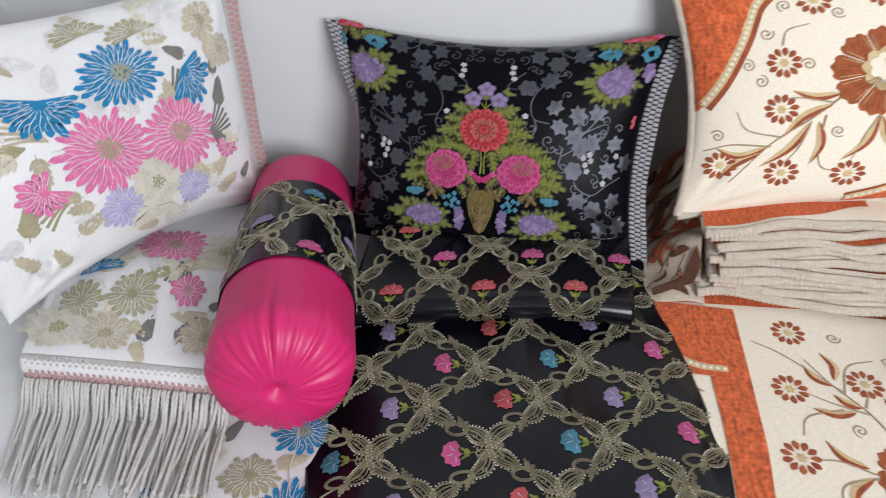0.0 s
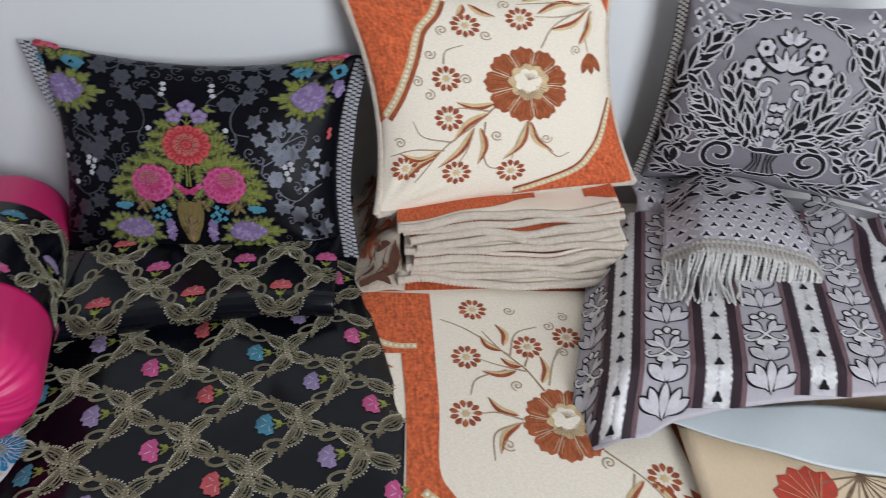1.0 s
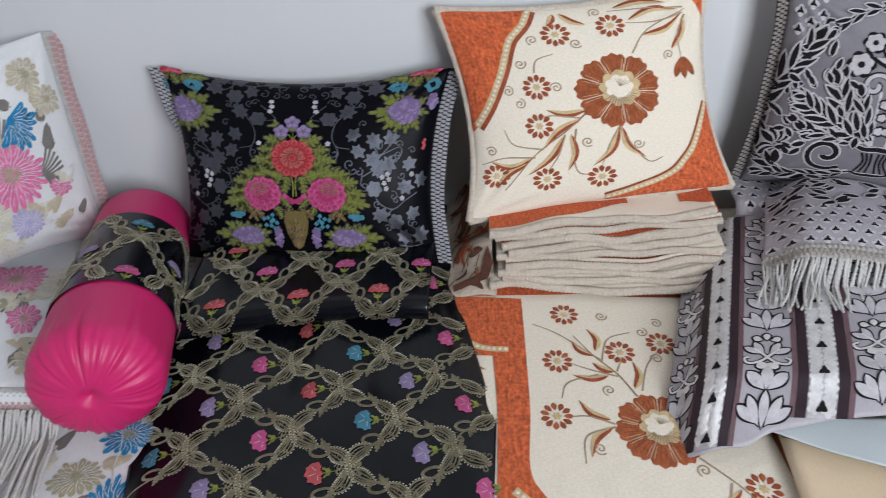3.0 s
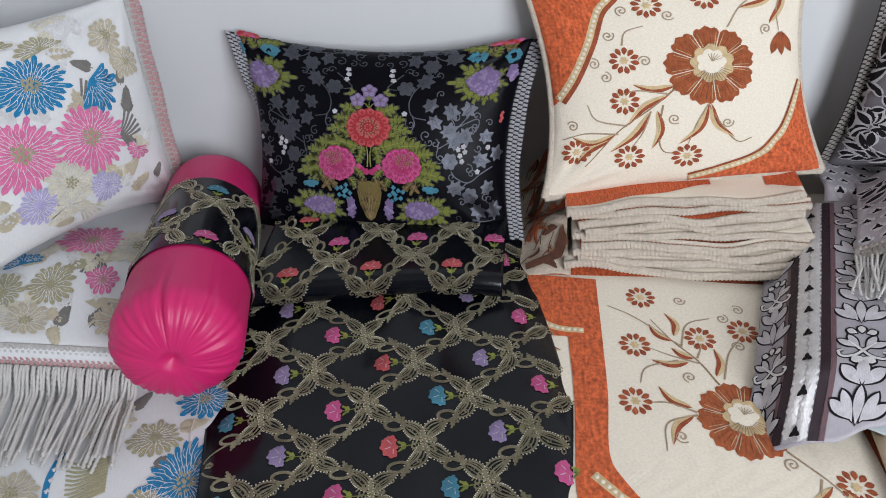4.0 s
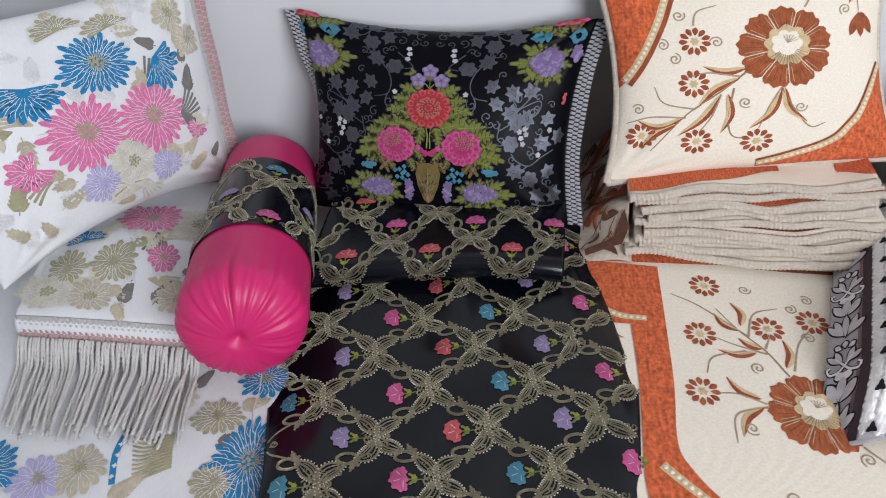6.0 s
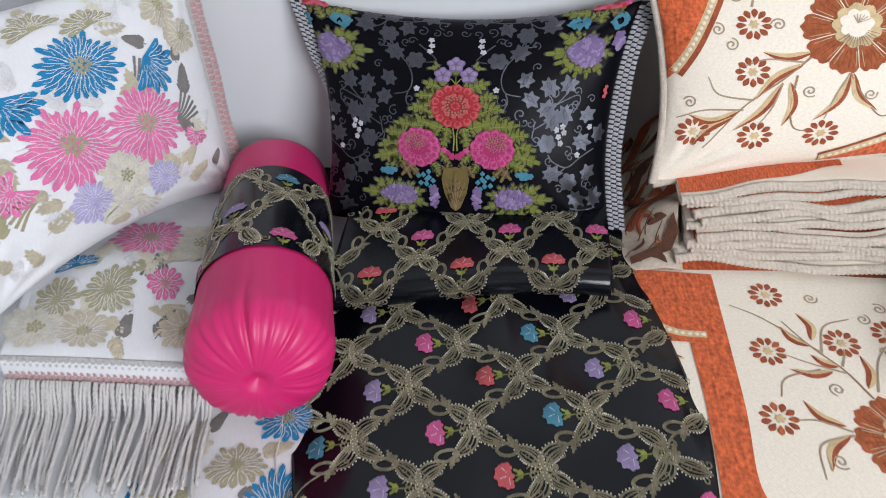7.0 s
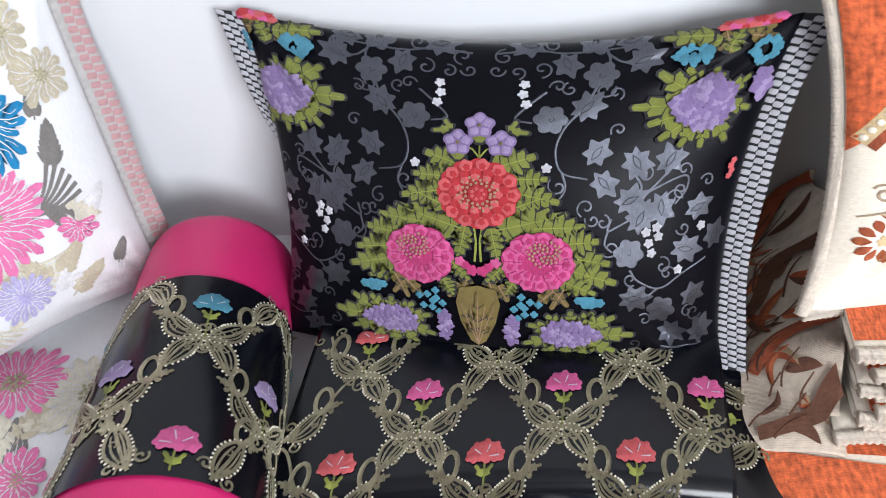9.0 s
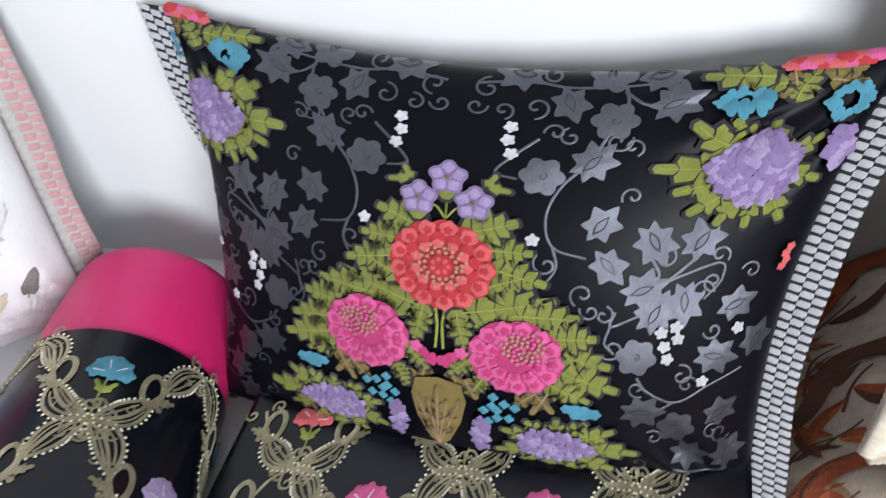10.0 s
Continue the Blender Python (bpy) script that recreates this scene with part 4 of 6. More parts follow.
# ---------------------------------------------------------------- gold lattice on the black satin
def lattice(A, origin, up, P, Q, inside, rows, cols, shift=0, scale=1.0, names=("turquoise", "pink", "violet", "red")):
    """Ogee lattice of gold scrolls with carnations; origin is one flower's place, up the direction in which flowers point."""
    R = rot(up - math.pi / 2)
    cols4 = {"turquoise": TURQ, "pink": PINKL, "violet": VIOLETL, "red": REDL}

    def W(p):
        return np.asarray(p, float) @ R + origin

    def ok(p):
        q = W(p)
        return inside(q[0], q[1])
    for i in range(-rows, rows + 1):
        for j in range(-cols, cols + 1):
            F = np.array((j * P + (i % 2) * P / 2, i * Q / 2))
            N = F - (0, 0.042 * scale)
            col = cols4[names[(i % 2) * 2 + (i // 2 + shift) % 2]]
            if ok(F):
                A.stroke("stem", GREEN, curve(W(N if ok(N) else F - (0, 0.022)), W(F - (0.001, 0.02)), W(F), n=8), 0.0018)
                A.begin()
                A.leaf("carnation", GREEN, W(F - (0, 0.017)), W(F - (0.008, 0.006)), 0.006, 2)
                A.leaf("carnation", GREEN2, W(F - (0, 0.017)), W(F - (-0.008, 0.006)), 0.006, 2)
                for k in range(5):
                    a = radians(90 + (k - 2) * 42)
                    A.bloom("carnation", col, W(F + (0.0105 * math.cos(a), 0.0105 * math.sin(a) + 0.001)), 0.0076, 5, 0.28, 0.0013, 0.0012, ang=a + k)
                A.bloom("carnation", col, W(F + (0, 0.003)), 0.0095, 5, 0.25, 0.002, 0.001)
                for k in range(6):
                    a = radians(90 + (k - 2.5) * 34)
                    A.stroke("carnation", SILVER if k % 2 else col, curve(W(F + (0.004 * math.cos(a), 0.004 * math.sin(a))), W(F + (0.0125 * math.cos(a), 0.0125 * math.sin(a))), n=5), 0.0008, 0.0012, 0.0032, 0.0002)
                A.end()
            for sx in (1, -1):
                E = N + (sx * P / 2, Q / 2)
                mid = (N + E) / 2
                if not (ok(N) or ok(E) or ok(mid)):
                    continue
                line = curve(N, N + (sx * P * 0.16, Q * 0.07), mid + (sx * P * 0.02, -Q * 0.03), E - (sx * P * 0.12, Q * 0.08), E, n=16)
                line = np.array([p for p in line if ok(p)])
                if len(line) < 6:
                    continue
                d = np.gradient(line, axis=0)
                d /= np.linalg.norm(d, axis=1)[:, None]
                nn = np.column_stack([-d[:, 1], d[:, 0]])
                run = np.concatenate([[0], np.cumsum(np.linalg.norm(np.diff(line, axis=0), axis=1))])
                full = float(np.linalg.norm(E - N)) * 1.06

                def on(q, off):
                    L = q * full
                    return np.array([np.interp(L, run, line[:, c]) + off * np.interp(L, run, nn[:, c]) for c in (0, 1)])
                # a thin stem, and two leaf-shaped lobes outlined in thread and beads
                A.stroke("gold_scroll", GOLD, W(line), 0.0032, 0.0028, 0.0006)
                for sg in (1, -1):
                    A.spiral("gold_curl", GOLD, W(on(0.07, sg * 0.0115)), 0.0062, 0.0026, 1.3, sg * 1.2, sg * sx, 0.0009)
                    A.spiral("gold_curl", GOLD, W(on(0.93, sg * 0.0115)), 0.0062, 0.0026, 1.3, sg * 1.2 + 3, -sg * sx, 0.0009)
                for q0, q1 in ((0.03, 0.43), (0.57, 0.97)):
                    if q1 * full > run[-1] + 0.004:
                        continue
                    for side in (1, -1):
                        qs = np.linspace(q0, q1, 13)
                        bow = 0.0102 if (side > 0) == (q0 < 0.5) else 0.0066
                        rim = np.array([on(q, side * (0.0008 + bow * math.sin(math.pi * (q - q0) / (q1 - q0)) ** 0.8)) for q in qs])
                        A.stroke("gold_scroll", GOLD, W(rim), 0.0029, 0.0029, 0.0007)
                        mid = np.array([on(q, side * (0.0006 + 0.5 * bow * math.sin(math.pi * (q - q0) / (q1 - q0)))) for q in np.linspace(q0 + 0.05, q1 - 0.08, 9)])
                        A.stroke("gold_scroll", GOLD, W(mid), 0.0022, 0.0015, 0.0007)
                        for q in np.linspace(q0, q1, 12):
                            A.dot("gold_bead", BEAD, W(on(q, side * (0.0034 + bow * math.sin(math.pi * (q - q0) / (q1 - q0)) ** 0.8))), 0.00125, 0.0006, 0.0010, 5)
                    hand = 1 if q0 < 0.5 else -1
                    A.spiral("gold_curl", GOLD, W(on(q0 + 0.24 * (q1 - q0) / 0.4, hand * 0.0042)), 0.0040, 0.0017, 1.2, q0 * 9, hand * sx, 0.0008)
                    A.spiral("gold_curl", GOLD, W(on(q0 + 0.10 * (q1 - q0) / 0.4, -hand * 0.0075)), 0.0046, 0.0019, 1.2, q0 * 5 + 2, -hand * sx, 0.0008)
                if 0.5 * full < run[-1]:
                    # an open ring on one side of the middle, a small leaf on the other
                    dv = on(0.53, 0) - on(0.47, 0)
                    dv /= max(np.linalg.norm(dv), 1e-6)
                    nv = np.array((-dv[1], dv[0]))
                    a = np.linspace(0, 2 * math.pi, 18)
                    el = on(0.5, sx * 0.0062) + np.outer(np.cos(a) * 0.0128, dv + nv * 0.35 * sx) + np.outer(np.sin(a) * 0.0085, nv)
                    A.stroke("gold_ring", GOLD, W(el), 0.0046, None, 0.0010, 0.0006)
                    A.leaf("gold_leaf", GOLD, W(on(0.47, -sx * 0.003)), W(on(0.56, -sx * 0.0125)), 0.0075, 3, 0.0008)
                    A.dot("gold_bead", GOLD, W(on(0.44, -sx * 0.008)), 0.0028, 0.0006, 0.0008)
    return A


def in_sheet(s, t):
    left = np.interp(t, (0.2, 0.33, 0.47, 0.66, 1.09), (-0.18, -0.207, -0.253, -0.26, -0.36))
    right = np.interp(t, (0.2, 0.386, 0.529, 0.682, 0.80, 1.09), (0.255, 0.268, 0.274, 0.236, 0.204, 0.19))
    return left + 0.004 < s < right - 0.004 and 0.26 < t < 0.9


lattice(Art(), np.array((-0.059, 0.476)), radians(180 + 13.4), 0.1385, 0.1485, in_sheet, 9, 6, 1, names=("turquoise", "pink", "red", "violet")).lay(black_sheet, black_spread, labels={"carnation": "small carnations in turquoise, pink, violet and red"})
lattice(Art(), np.array((-0.012, 0.272)), radians(-90), 0.132, 0.142, lambda s, t: abs(s) < 0.202 and 0.12 < t < bf_flat + 2.2 * bf_r, 3, 4, 0, names=("red", "red", "pink", "pink")).lay(black_fold, black_folded)
lattice(Art(), np.array((0.037, 0.182)), radians(90), 0.14, 0.158, lambda s, t: -0.16 < s < 0.2 and 0.158 < t < 0.381, 3, 3, 0, names=("pink", "turquoise", "violet", "violet")).lay(bolster, bolster_thing, lift=0.0026)


# ---------------------------------------------------------------- white brocade
def mum(A, c, r, mat, n=17, eye=WOLIVE, sy=1.0, turn=0.0, half=1.0, key="chrysanthemum"):
    """A chrysanthemum: a ragged coloured head cut into petals by fine pale lines; half below 1 shows only a fan of it."""
    c = np.array(c, float)
    rng = random.Random(int(1e4 * abs(c[0] + 3 * c[1])))
    r, n = r * 1.15, int(n * 1.4)
    k = max(4, int(n * half))
    A.begin()
    rim, tips = [], []
    for i in range(k):
        a0 = turn + 2 * math.pi * half * i / k
        da = 2 * math.pi * half / k
        rr = r * rng.uniform(0.82, 1.08) * (1 - 0.10 * math.sin(a0 + 0.6))
        tips.append((a0, rr))
        for q, f in ((0.02, 0.74), (0.22, 0.93), (0.5, 1.0), (0.8, 0.92)):
            a = a0 + q * da
            rim.append(c + rr * f * np.array((math.cos(a), sy * math.sin(a))))
    if half < 1.0:
        rim.append(c + 0.12 * r * np.array((math.cos(turn + math.pi * half + math.pi), sy * math.sin(turn + math.pi * half + math.pi))))
        mid = c + 0.45 * r * np.array((math.cos(turn + math.pi * half), sy * math.sin(turn + math.pi * half)))
    else:
        mid = c
    A.blob(key, mat, rim, 0.0015, 0.0006, mid)
    for i, (a0, rr) in enumerate(tips):
        bend = 0.12 * math.sin(a0 * 2 + c[0] * 40)
        for lo, hi, da, w in ((0.34, 0.9, 0.0, 0.0013), (0.55, 0.8, math.pi * half / k, 0.0009), (0.18, 0.42, math.pi * half / k * 0.7, 0.0009)):
            p = [c + rr * q * np.array((math.cos(a0 + da + b), sy * math.sin(a0 + da + b))) for q, b in ((lo, 0), ((lo + hi) / 2, bend), (hi, bend * 0.4))]
            A.stroke(key, WSHEEN, curve(*p, n=8), w, w * 0.7, 0.0026, 0.0002)
    if half == 1.0:
        for i in range(16):
            a, q = i * 2.4, 0.06 * r * math.sqrt(i)
            A.dot(key, eye, c + np.array((math.cos(a), sy * math.sin(a))) * q, r * 0.05, 0.0029)
    A.end()


def fern(A, c, ang, L, mat, n=6, w=0.010, key="woven_sprig"):
    """A spray of slim leaves on one stalk."""
    c = np.array(c, float)
    d = np.array((math.cos(ang), math.sin(ang)))
    A.begin()
    A.stroke(key, mat, curve(c, c + d * L, n=6), 0.0018, 0.001, 0.0005)
    for i in range(n):
        p = c + d * L * (0.15 + 0.75 * i / n)
        for sg in (1, -1):
            A.petal(key, mat, p, ang + sg * radians(48 - 4 * i), L * (0.42 - 0.03 * i), w, 0.0007)
    A.petal(key, mat, c + d * L * 0.8, ang, L * 0.35, w, 0.0007)
    A.end()


def streaks(A, c, ang, L, mat, n=7, spread=0.8, w=0.005, key="woven_leaf"):
    A.begin()
    for i in range(n):
        a = ang + spread * (i / (n - 1) - 0.5)
        A.stroke(key, mat, curve(c, np.array(c) + L * 0.5 * np.array((math.cos(a - 0.15), math.sin(a - 0.15))), np.array(c) + L * np.array((math.cos(a), math.sin(a))), n=8), w * 0.5, w, 0.0005)
    A.end()


A = Art()
mum(A, (0.031, 0.062), 0.056, BLUEF, 19, sy=0.8)
mum(A, (0.128, 0.040), 0.042, BLUEF, 15, sy=1.0, turn=-2.4, half=0.5)
mum(A, (-0.09, 0.048), 0.05, BLUEF, 15, sy=0.8, turn=2.6, half=0.6)
mum(A, (-0.030, -0.032), 0.066, WPINK, 19, sy=0.8)
mum(A, (0.088, -0.042), 0.060, WPINK, 19, sy=0.85)
mum(A, (0.170, -0.090), 0.022, WPINK, 9, sy=0.8, turn=2, half=0.7)
mum(A, (-0.135, -0.061), 0.036, WPINK, 11, sy=0.8, turn=1, half=0.8)
mum(A, (0.085, -0.136), 0.030, WLILAC, 13, eye=WLILAC)
mum(A, (-0.04, -0.122), 0.034, WLILAC, 13, eye=WLILAC)
mum(A, (0.024, -0.104), 0.042, WCREAM, 13, eye=WOLIVE)
mum(A, (0.006, -0.165), 0.042, WCREAM, 11, turn=0, half=0.55)
mum(A, (0.073, 0.112), 0.036, WOLIVE, 13, sy=0.6, turn=0, half=0.6)
mum(A, (0.0, 0.126), 0.036, WOLIVE, 13, sy=0.6, turn=0, half=0.6)
mum(A, (0.184, 0.105), 0.030, WGOLD, 9, sy=1.0)
mum(A, (0.205, 0.055), 0.026, WGOLD, 9)
mum(A, (0.108, 0.148), 0.028, WCREAM, 9, sy=0.5, turn=0, half=0.6)
mum(A, (-0.15, 0.13), 0.035, WCREAM, 11, sy=0.6)
mum(A, (0.06, 0.195), 0.035, WPINK, 11, sy=0.5, turn=3.1, half=0.6)
for x, y, a, L, mt in ((0.172, -0.03, 1.2, 0.045, WGREY), (0.17, -0.09, 2.2, 0.04, WGREY), (0.124, -0.135, 0.6, 0.045, WGOLD), (0.13, -0.17, 0.5, 0.05, WGOLD), (-0.2, 0.03, 0.5, 0.05, WGREY), (-0.2, -0.02, 0.8, 0.05, WGOLD),
                       (0.195, -0.16, 1.0, 0.03, WGREY), (0.14, 0.06, 2.6, 0.035, WGREY), (0.18, 0.02, 1.3, 0.03, WGREY), (-0.12, -0.14, 0.4, 0.05, WGOLD), (-0.18, -0.12, 1.2, 0.05, WOLIVE), (0.18, 0.15, 2.0, 0.05, WGOLD)):
    fern(A, (x, y), a, L, mt)
for x, y, a, L, mt in ((0.08, 0.0, 0.6, 0.06, WGREY), (-0.02, 0.0, 1.8, 0.05, WSHEEN), (-0.1, 0.0, 2.6, 0.06, WGOLD), (0.13, -0.06, 0.4, 0.06, WGREY), (0.09, -0.1, -0.6, 0.06, WCREAM), (-0.1, -0.08, 3.4, 0.06, WOLIVE), (-0.13, 0.0, 3.3, 0.07, WOLIVE),
                       (0.03, -0.14, -1.2, 0.06, WCREAM), (-0.1, 0.09, 2.4, 0.07, WGOLD), (0.09, 0.1, 1.1, 0.06, WSHEEN)):
    streaks(A, (x, y), a, L, mt, 6)
rng = random.Random(77)
for _ in range(70):
    fern(A, (rng.uniform(-0.22, 0.22), rng.uniform(-0.19, 0.19)), rng.uniform(0, 6.28), rng.uniform(0.03, 0.05), rng.choice((WSHEEN, WSHEEN, WCREAM, WGOLD)), 4, 0.008, "jacquard_sprig")
A.lay(wh_front, white_cushion, shift=0.03, top=0.186, labels={"chrysanthemum": "blue woven chrysanthemum"})

A = Art()
mum(A, (0.028, 0.272), 0.05, WPINK, 17, sy=0.9)
mum(A, (-0.057, 0.348), 0.034, BLUEF, 13, sy=0.6, turn=2.4, half=0.6)
mum(A, (0.075, 0.368), 0.022, WPINK, 9, sy=1.3)
mum(A, (0.002, 0.389), 0.034, WOLIVE, 13, sy=1.0)
mum(A, (-0.07, 0.405), 0.03, WOLIVE, 11)
mum(A, (-0.09, 0.445), 0.05, WCREAM, 13, sy=0.6)
mum(A, (-0.02, 0.45), 0.04, WGOLD, 11, sy=0.6)
mum(A, (0.105, 0.27), 0.045, WCREAM, 13, sy=1.0)
mum(A, (0.115, 0.44), 0.03, WGOLD, 9)
mum(A, (-0.1, 0.27), 0.045, WGOLD, 13)
for x, y, a, L, mt in ((0.078, 0.455, -1.2, 0.045, WGREY), (0.03, 0.46, -1.4, 0.04, WGREY), (0.045, 0.33, 2.4, 0.04, WOLIVE), (0.11, 0.395, -0.8, 0.03, WGREY), (-0.02, 0.33, 2.6, 0.04, WGOLD)):
    fern(A, (x, y), a, L, mt)
for x, y, a, L, mt in ((0.05, 0.31, 1.4, 0.05, WGREY), (-0.03, 0.42, 3.0, 0.06, WCREAM), (0.06, 0.41, 0.2, 0.05, WGOLD)):
    streaks(A, (x, y), a, L, mt, 6)
for _ in range(30):
    fern(A, (rng.uniform(-0.11, 0.14), rng.uniform(0.2, 0.46)), rng.uniform(0, 6.28), rng.uniform(0.03, 0.05), rng.choice((WSHEEN, WCREAM, WGOLD)), 4, 0.008, "jacquard_sprig")
A.lay(white_fold, white_folded, labels={"chrysanthemum": "pink woven chrysanthemum"})

A = Art()
mum(A, (-0.028, -0.195), 0.052, BLUEF, 19, sy=1.2)
mum(A, (-0.03, -0.06), 0.035, BLUEF, 13, sy=0.8)
mum(A, (-0.085, -0.123), 0.034, WOLIVE, 13, sy=0.8)
mum(A, (-0.066, -0.225), 0.03, WOLIVE, 11)
mum(A, (-0.159, -0.085), 0.036, WCREAM, 13)
mum(A, (-0.298, -0.215), 0.035, WLILAC, 11)
mum(A, (-0.25, -0.2), 0.035, WGOLD, 11)
mum(A, (-0.38, -0.2), 0.05, BLUEF, 15)
mum(A, (-0.13, -0.28), 0.03, WGOLD, 11)
for x, y, a, L, mt in ((-0.133, -0.075, 1.0, 0.035, WGREY), (-0.08, -0.17, 0.4, 0.04, WGREY), (-0.06, -0.11, 0.3, 0.04, WGOLD), (-0.2, -0.25, 0.8, 0.05, WGOLD), (-0.35, -0.28, 0.8, 0.05, WOLIVE)):
    fern(A, (x, y), a, L, mt)
for k in range(11):
    A.stroke("woven_feather", WOLIVE, curve((-0.195 + 0.002 * k, -0.155 - 0.007 * k), (-0.17, -0.16 - 0.006 * k), (-0.14 + 0.001 * k, -0.150 - 0.005 * k), n=8), 0.003, 0.005)
A.stroke("blue_ribbon", BLUEF, curve((-0.205, -0.14), (-0.21, -0.18), (-0.2, -0.225), n=10), 0.010, 0.008)
for k in range(5):
    A.bloom("blue_ribbon", WSHEEN, (-0.208 + 0.001 * k, -0.15 - 0.016 * k), 0.004, 4, 0.5, 0.0014)
A.lay(white_sheet, white_spread, labels={"chrysanthemum": "blue woven chrysanthemum"})

# braid down the white cushion's open edge, and round its hem
side_braid(wh_front, WH_A, WH_B, "right", (0.5, 0.72, -0.1), 0.034, white_cushion, BRAIDW, (BRAIDW, BRAIDP, BRAIDP), "pink and white woven edging braid", pitch=0.0095, pad=0.86, rows=3, edge=BRAIDP)

# braid and fringe on the folded white cover
hem_t0, hem_t1 = wf_flat + 0.012, wf_flat + 0.046
hem_s = np.linspace(-0.128, 0.158, 60)
hem_f, hem_len = ribbon_surface(white_fold(hem_s[::-1], np.full(60, hem_t0)) + (0, -0.002, 0.002), white_fold(hem_s[::-1], np.full(60, hem_t1)) + (0, -0.004, 0.0))
hem_f = flipped(hem_f)
if normals(hem_f, np.array([0.5]), np.array([0.1]))[0][1] > 0:
    FLIPPED.discard(hem_f)
braid(hem_f, hem_len, white_folded, BRAIDW, (BRAIDW, BRAIDW, BRAIDP, BRAIDP), rows=4, pitch=0.009, pad=0.85, label="white and pink woven hem braid")


def fringe(parent, starts, heads, length, ground, r, mat, seed, spread=0.02, drop=0.02):
    """Twisted cords that fall from a hem and lie on the cloth below."""
    rng = random.Random(seed)
    for p, d in zip(starts, heads):
        L = length * rng.uniform(0.86, 1.08)
        side = rng.gauss(0, spread)
        curl = rng.uniform(-0.0035, 0.0035)
        lift = rng.choice((0.0, 0.0, 0.0045, 0.008))
        k = np.linspace(0, 1, 84)
        x = p[0] + d[0] * L * k + side * k ** 1.5 + curl * np.sin(k * 5 + rng.uniform(0, 6))
        y = p[1] + d[1] * L * k
        g = ground + r + lift
        z = np.maximum(p[2] - drop * smooth01(k * 3.2) - (p[2] - drop - g) * smooth01(k * 2.4), g)
        V, F, uv = tube(np.column_stack([x, y, z]), r, 6, 800.0, 0.30, rng.uniform(0, 6))
        mesh_ob("fringe_cord", V, F, mat, parent, uv)


n_cord = 62
ss = np.linspace(-0.125, 0.155, n_cord)
fringe(white_folded, white_fold(ss, np.full(n_cord, hem_t1 - 0.002)) + (0, -0.005, 0.0), [(0.26 - 0.7 * s, -0.95) for s in ss], 0.15, 0.456, 0.0024, CORD, 12, 0.008)


# ---------------------------------------------------------------- cream and rust chenille
def daisy(A, c, r, n=11, turn=0.0):
    A.begin()
    for k in range(n):
        a = turn + 2 * math.pi * k / n
        A.petal("woven_daisy", RUSTD if k % 3 else RUSTF, np.array(c) + 0.4 * r * np.array((math.cos(a), math.sin(a))), a, r * 0.6, r * 0.36, 0.0006, 0.0005, 1.3)
    A.bloom("woven_daisy", ECRU, c, r * 0.3, 6, 0.4, 0.0006, 0.0004)
    A.end()


def big_flower(A, c, r, turn=0.0):
    c = np.array(c, float)
    A.begin()
    for k in range(9):
        a = turn + 2 * math.pi * k / 9
        d = np.array((math.cos(a), math.sin(a)))
        rim = []
        for q in np.linspace(-1, 1, 11):
            b = a + q * math.pi / 9 * 0.97
            rr = r * (1 - 0.10 * q * q + 0.035 * math.cos(q * 9))
            rim.append(c + rr * np.array((math.cos(b), math.sin(b))))
        for q in (0.6, -0.6):
            b = a + q * math.pi / 9 * 1.5
            rim.append(c + 0.36 * r * np.array((math.cos(b), math.sin(b))))
        A.blob("woven_flower", RUSTF, rim, 0.0006, 0.0012, c + d * r * 0.68)
        for q in (-0.5, -0.17, 0.17, 0.5):
            b = a + q * 0.5
            A.stroke("woven_flower", ECRU if abs(q) > 0.4 else RUSTD, curve(c + 0.5 * r * np.array((math.cos(b), math.sin(b))), c + 0.86 * r * np.array((math.cos(b), math.sin(b))), n=5), 0.0012, 0.0008, 0.002)
    A.bloom("woven_flower", ECRU, c + (0.002, 0.004), r * 0.5, 9, 0.18, 0.0022, 0.0008, ang=turn)
    A.bloom("woven_flower", CREAM, c + (0.0, 0.006), r * 0.34, 7, 0.2, 0.0032, 0.0006)
    for k in range(13):
        a = -2.6 + 2.2 * k / 12
        A.stroke("woven_flower", TAN, curve(c + 0.2 * r * np.array((math.cos(a), math.sin(a))), c + 0.45 * r * np.array((math.cos(a), math.sin(a))), n=5), 0.0012, 0.001, 0.0042, 0.0001)
    for k in range(6):
        a = 0.6 + 1.2 * k / 5
        A.stroke("woven_flower", STONE, curve(c + (0, 0.1 * r), c + 0.3 * r * np.array((math.cos(a), math.sin(a))), n=5), 0.001, 0.001, 0.0044, 0.0001)
    A.end()


def sprig(A, pts, mat=TAN, w=0.0034):
    A.stroke("stem", mat, curve(*pts, n=14), w, w * 0.5)


def slim(A, a, b, bend, w=0.010, mats=(RUSTD, ECRU)):
    """A slim two-tone leaf from a to b."""
    a, b = np.array(a, float), np.array(b, float)
    n = np.array((-(b - a)[1], (b - a)[0])) * bend
    line = curve(a, (a + b) / 2 + n, b, n=14)
    k = np.linspace(0, 1, len(line))
    A.begin()
    d = np.gradient(line, axis=0)
    d /= np.linalg.norm(d, axis=1)[:, None]
    nn = np.column_stack([-d[:, 1], d[:, 0]])
    ww = (w / 2 * np.sin(math.pi * k ** 0.8) ** 0.8)[:, None]
    for sg, m in ((1, mats[0]), (-1, mats[1])):
        st = np.vstack([line, line + nn * ww * sg])
        m_ = len(line)
        f = [(i, i + 1, m_ + i + 1, m_ + i) for i in range(m_ - 1)]
        A.add("woven_leaf", m, st, np.concatenate([np.full(m_, 0.0011), np.full(m_, 0.0006)]), f if sg > 0 else [q[::-1] for q in f])
    A.end()


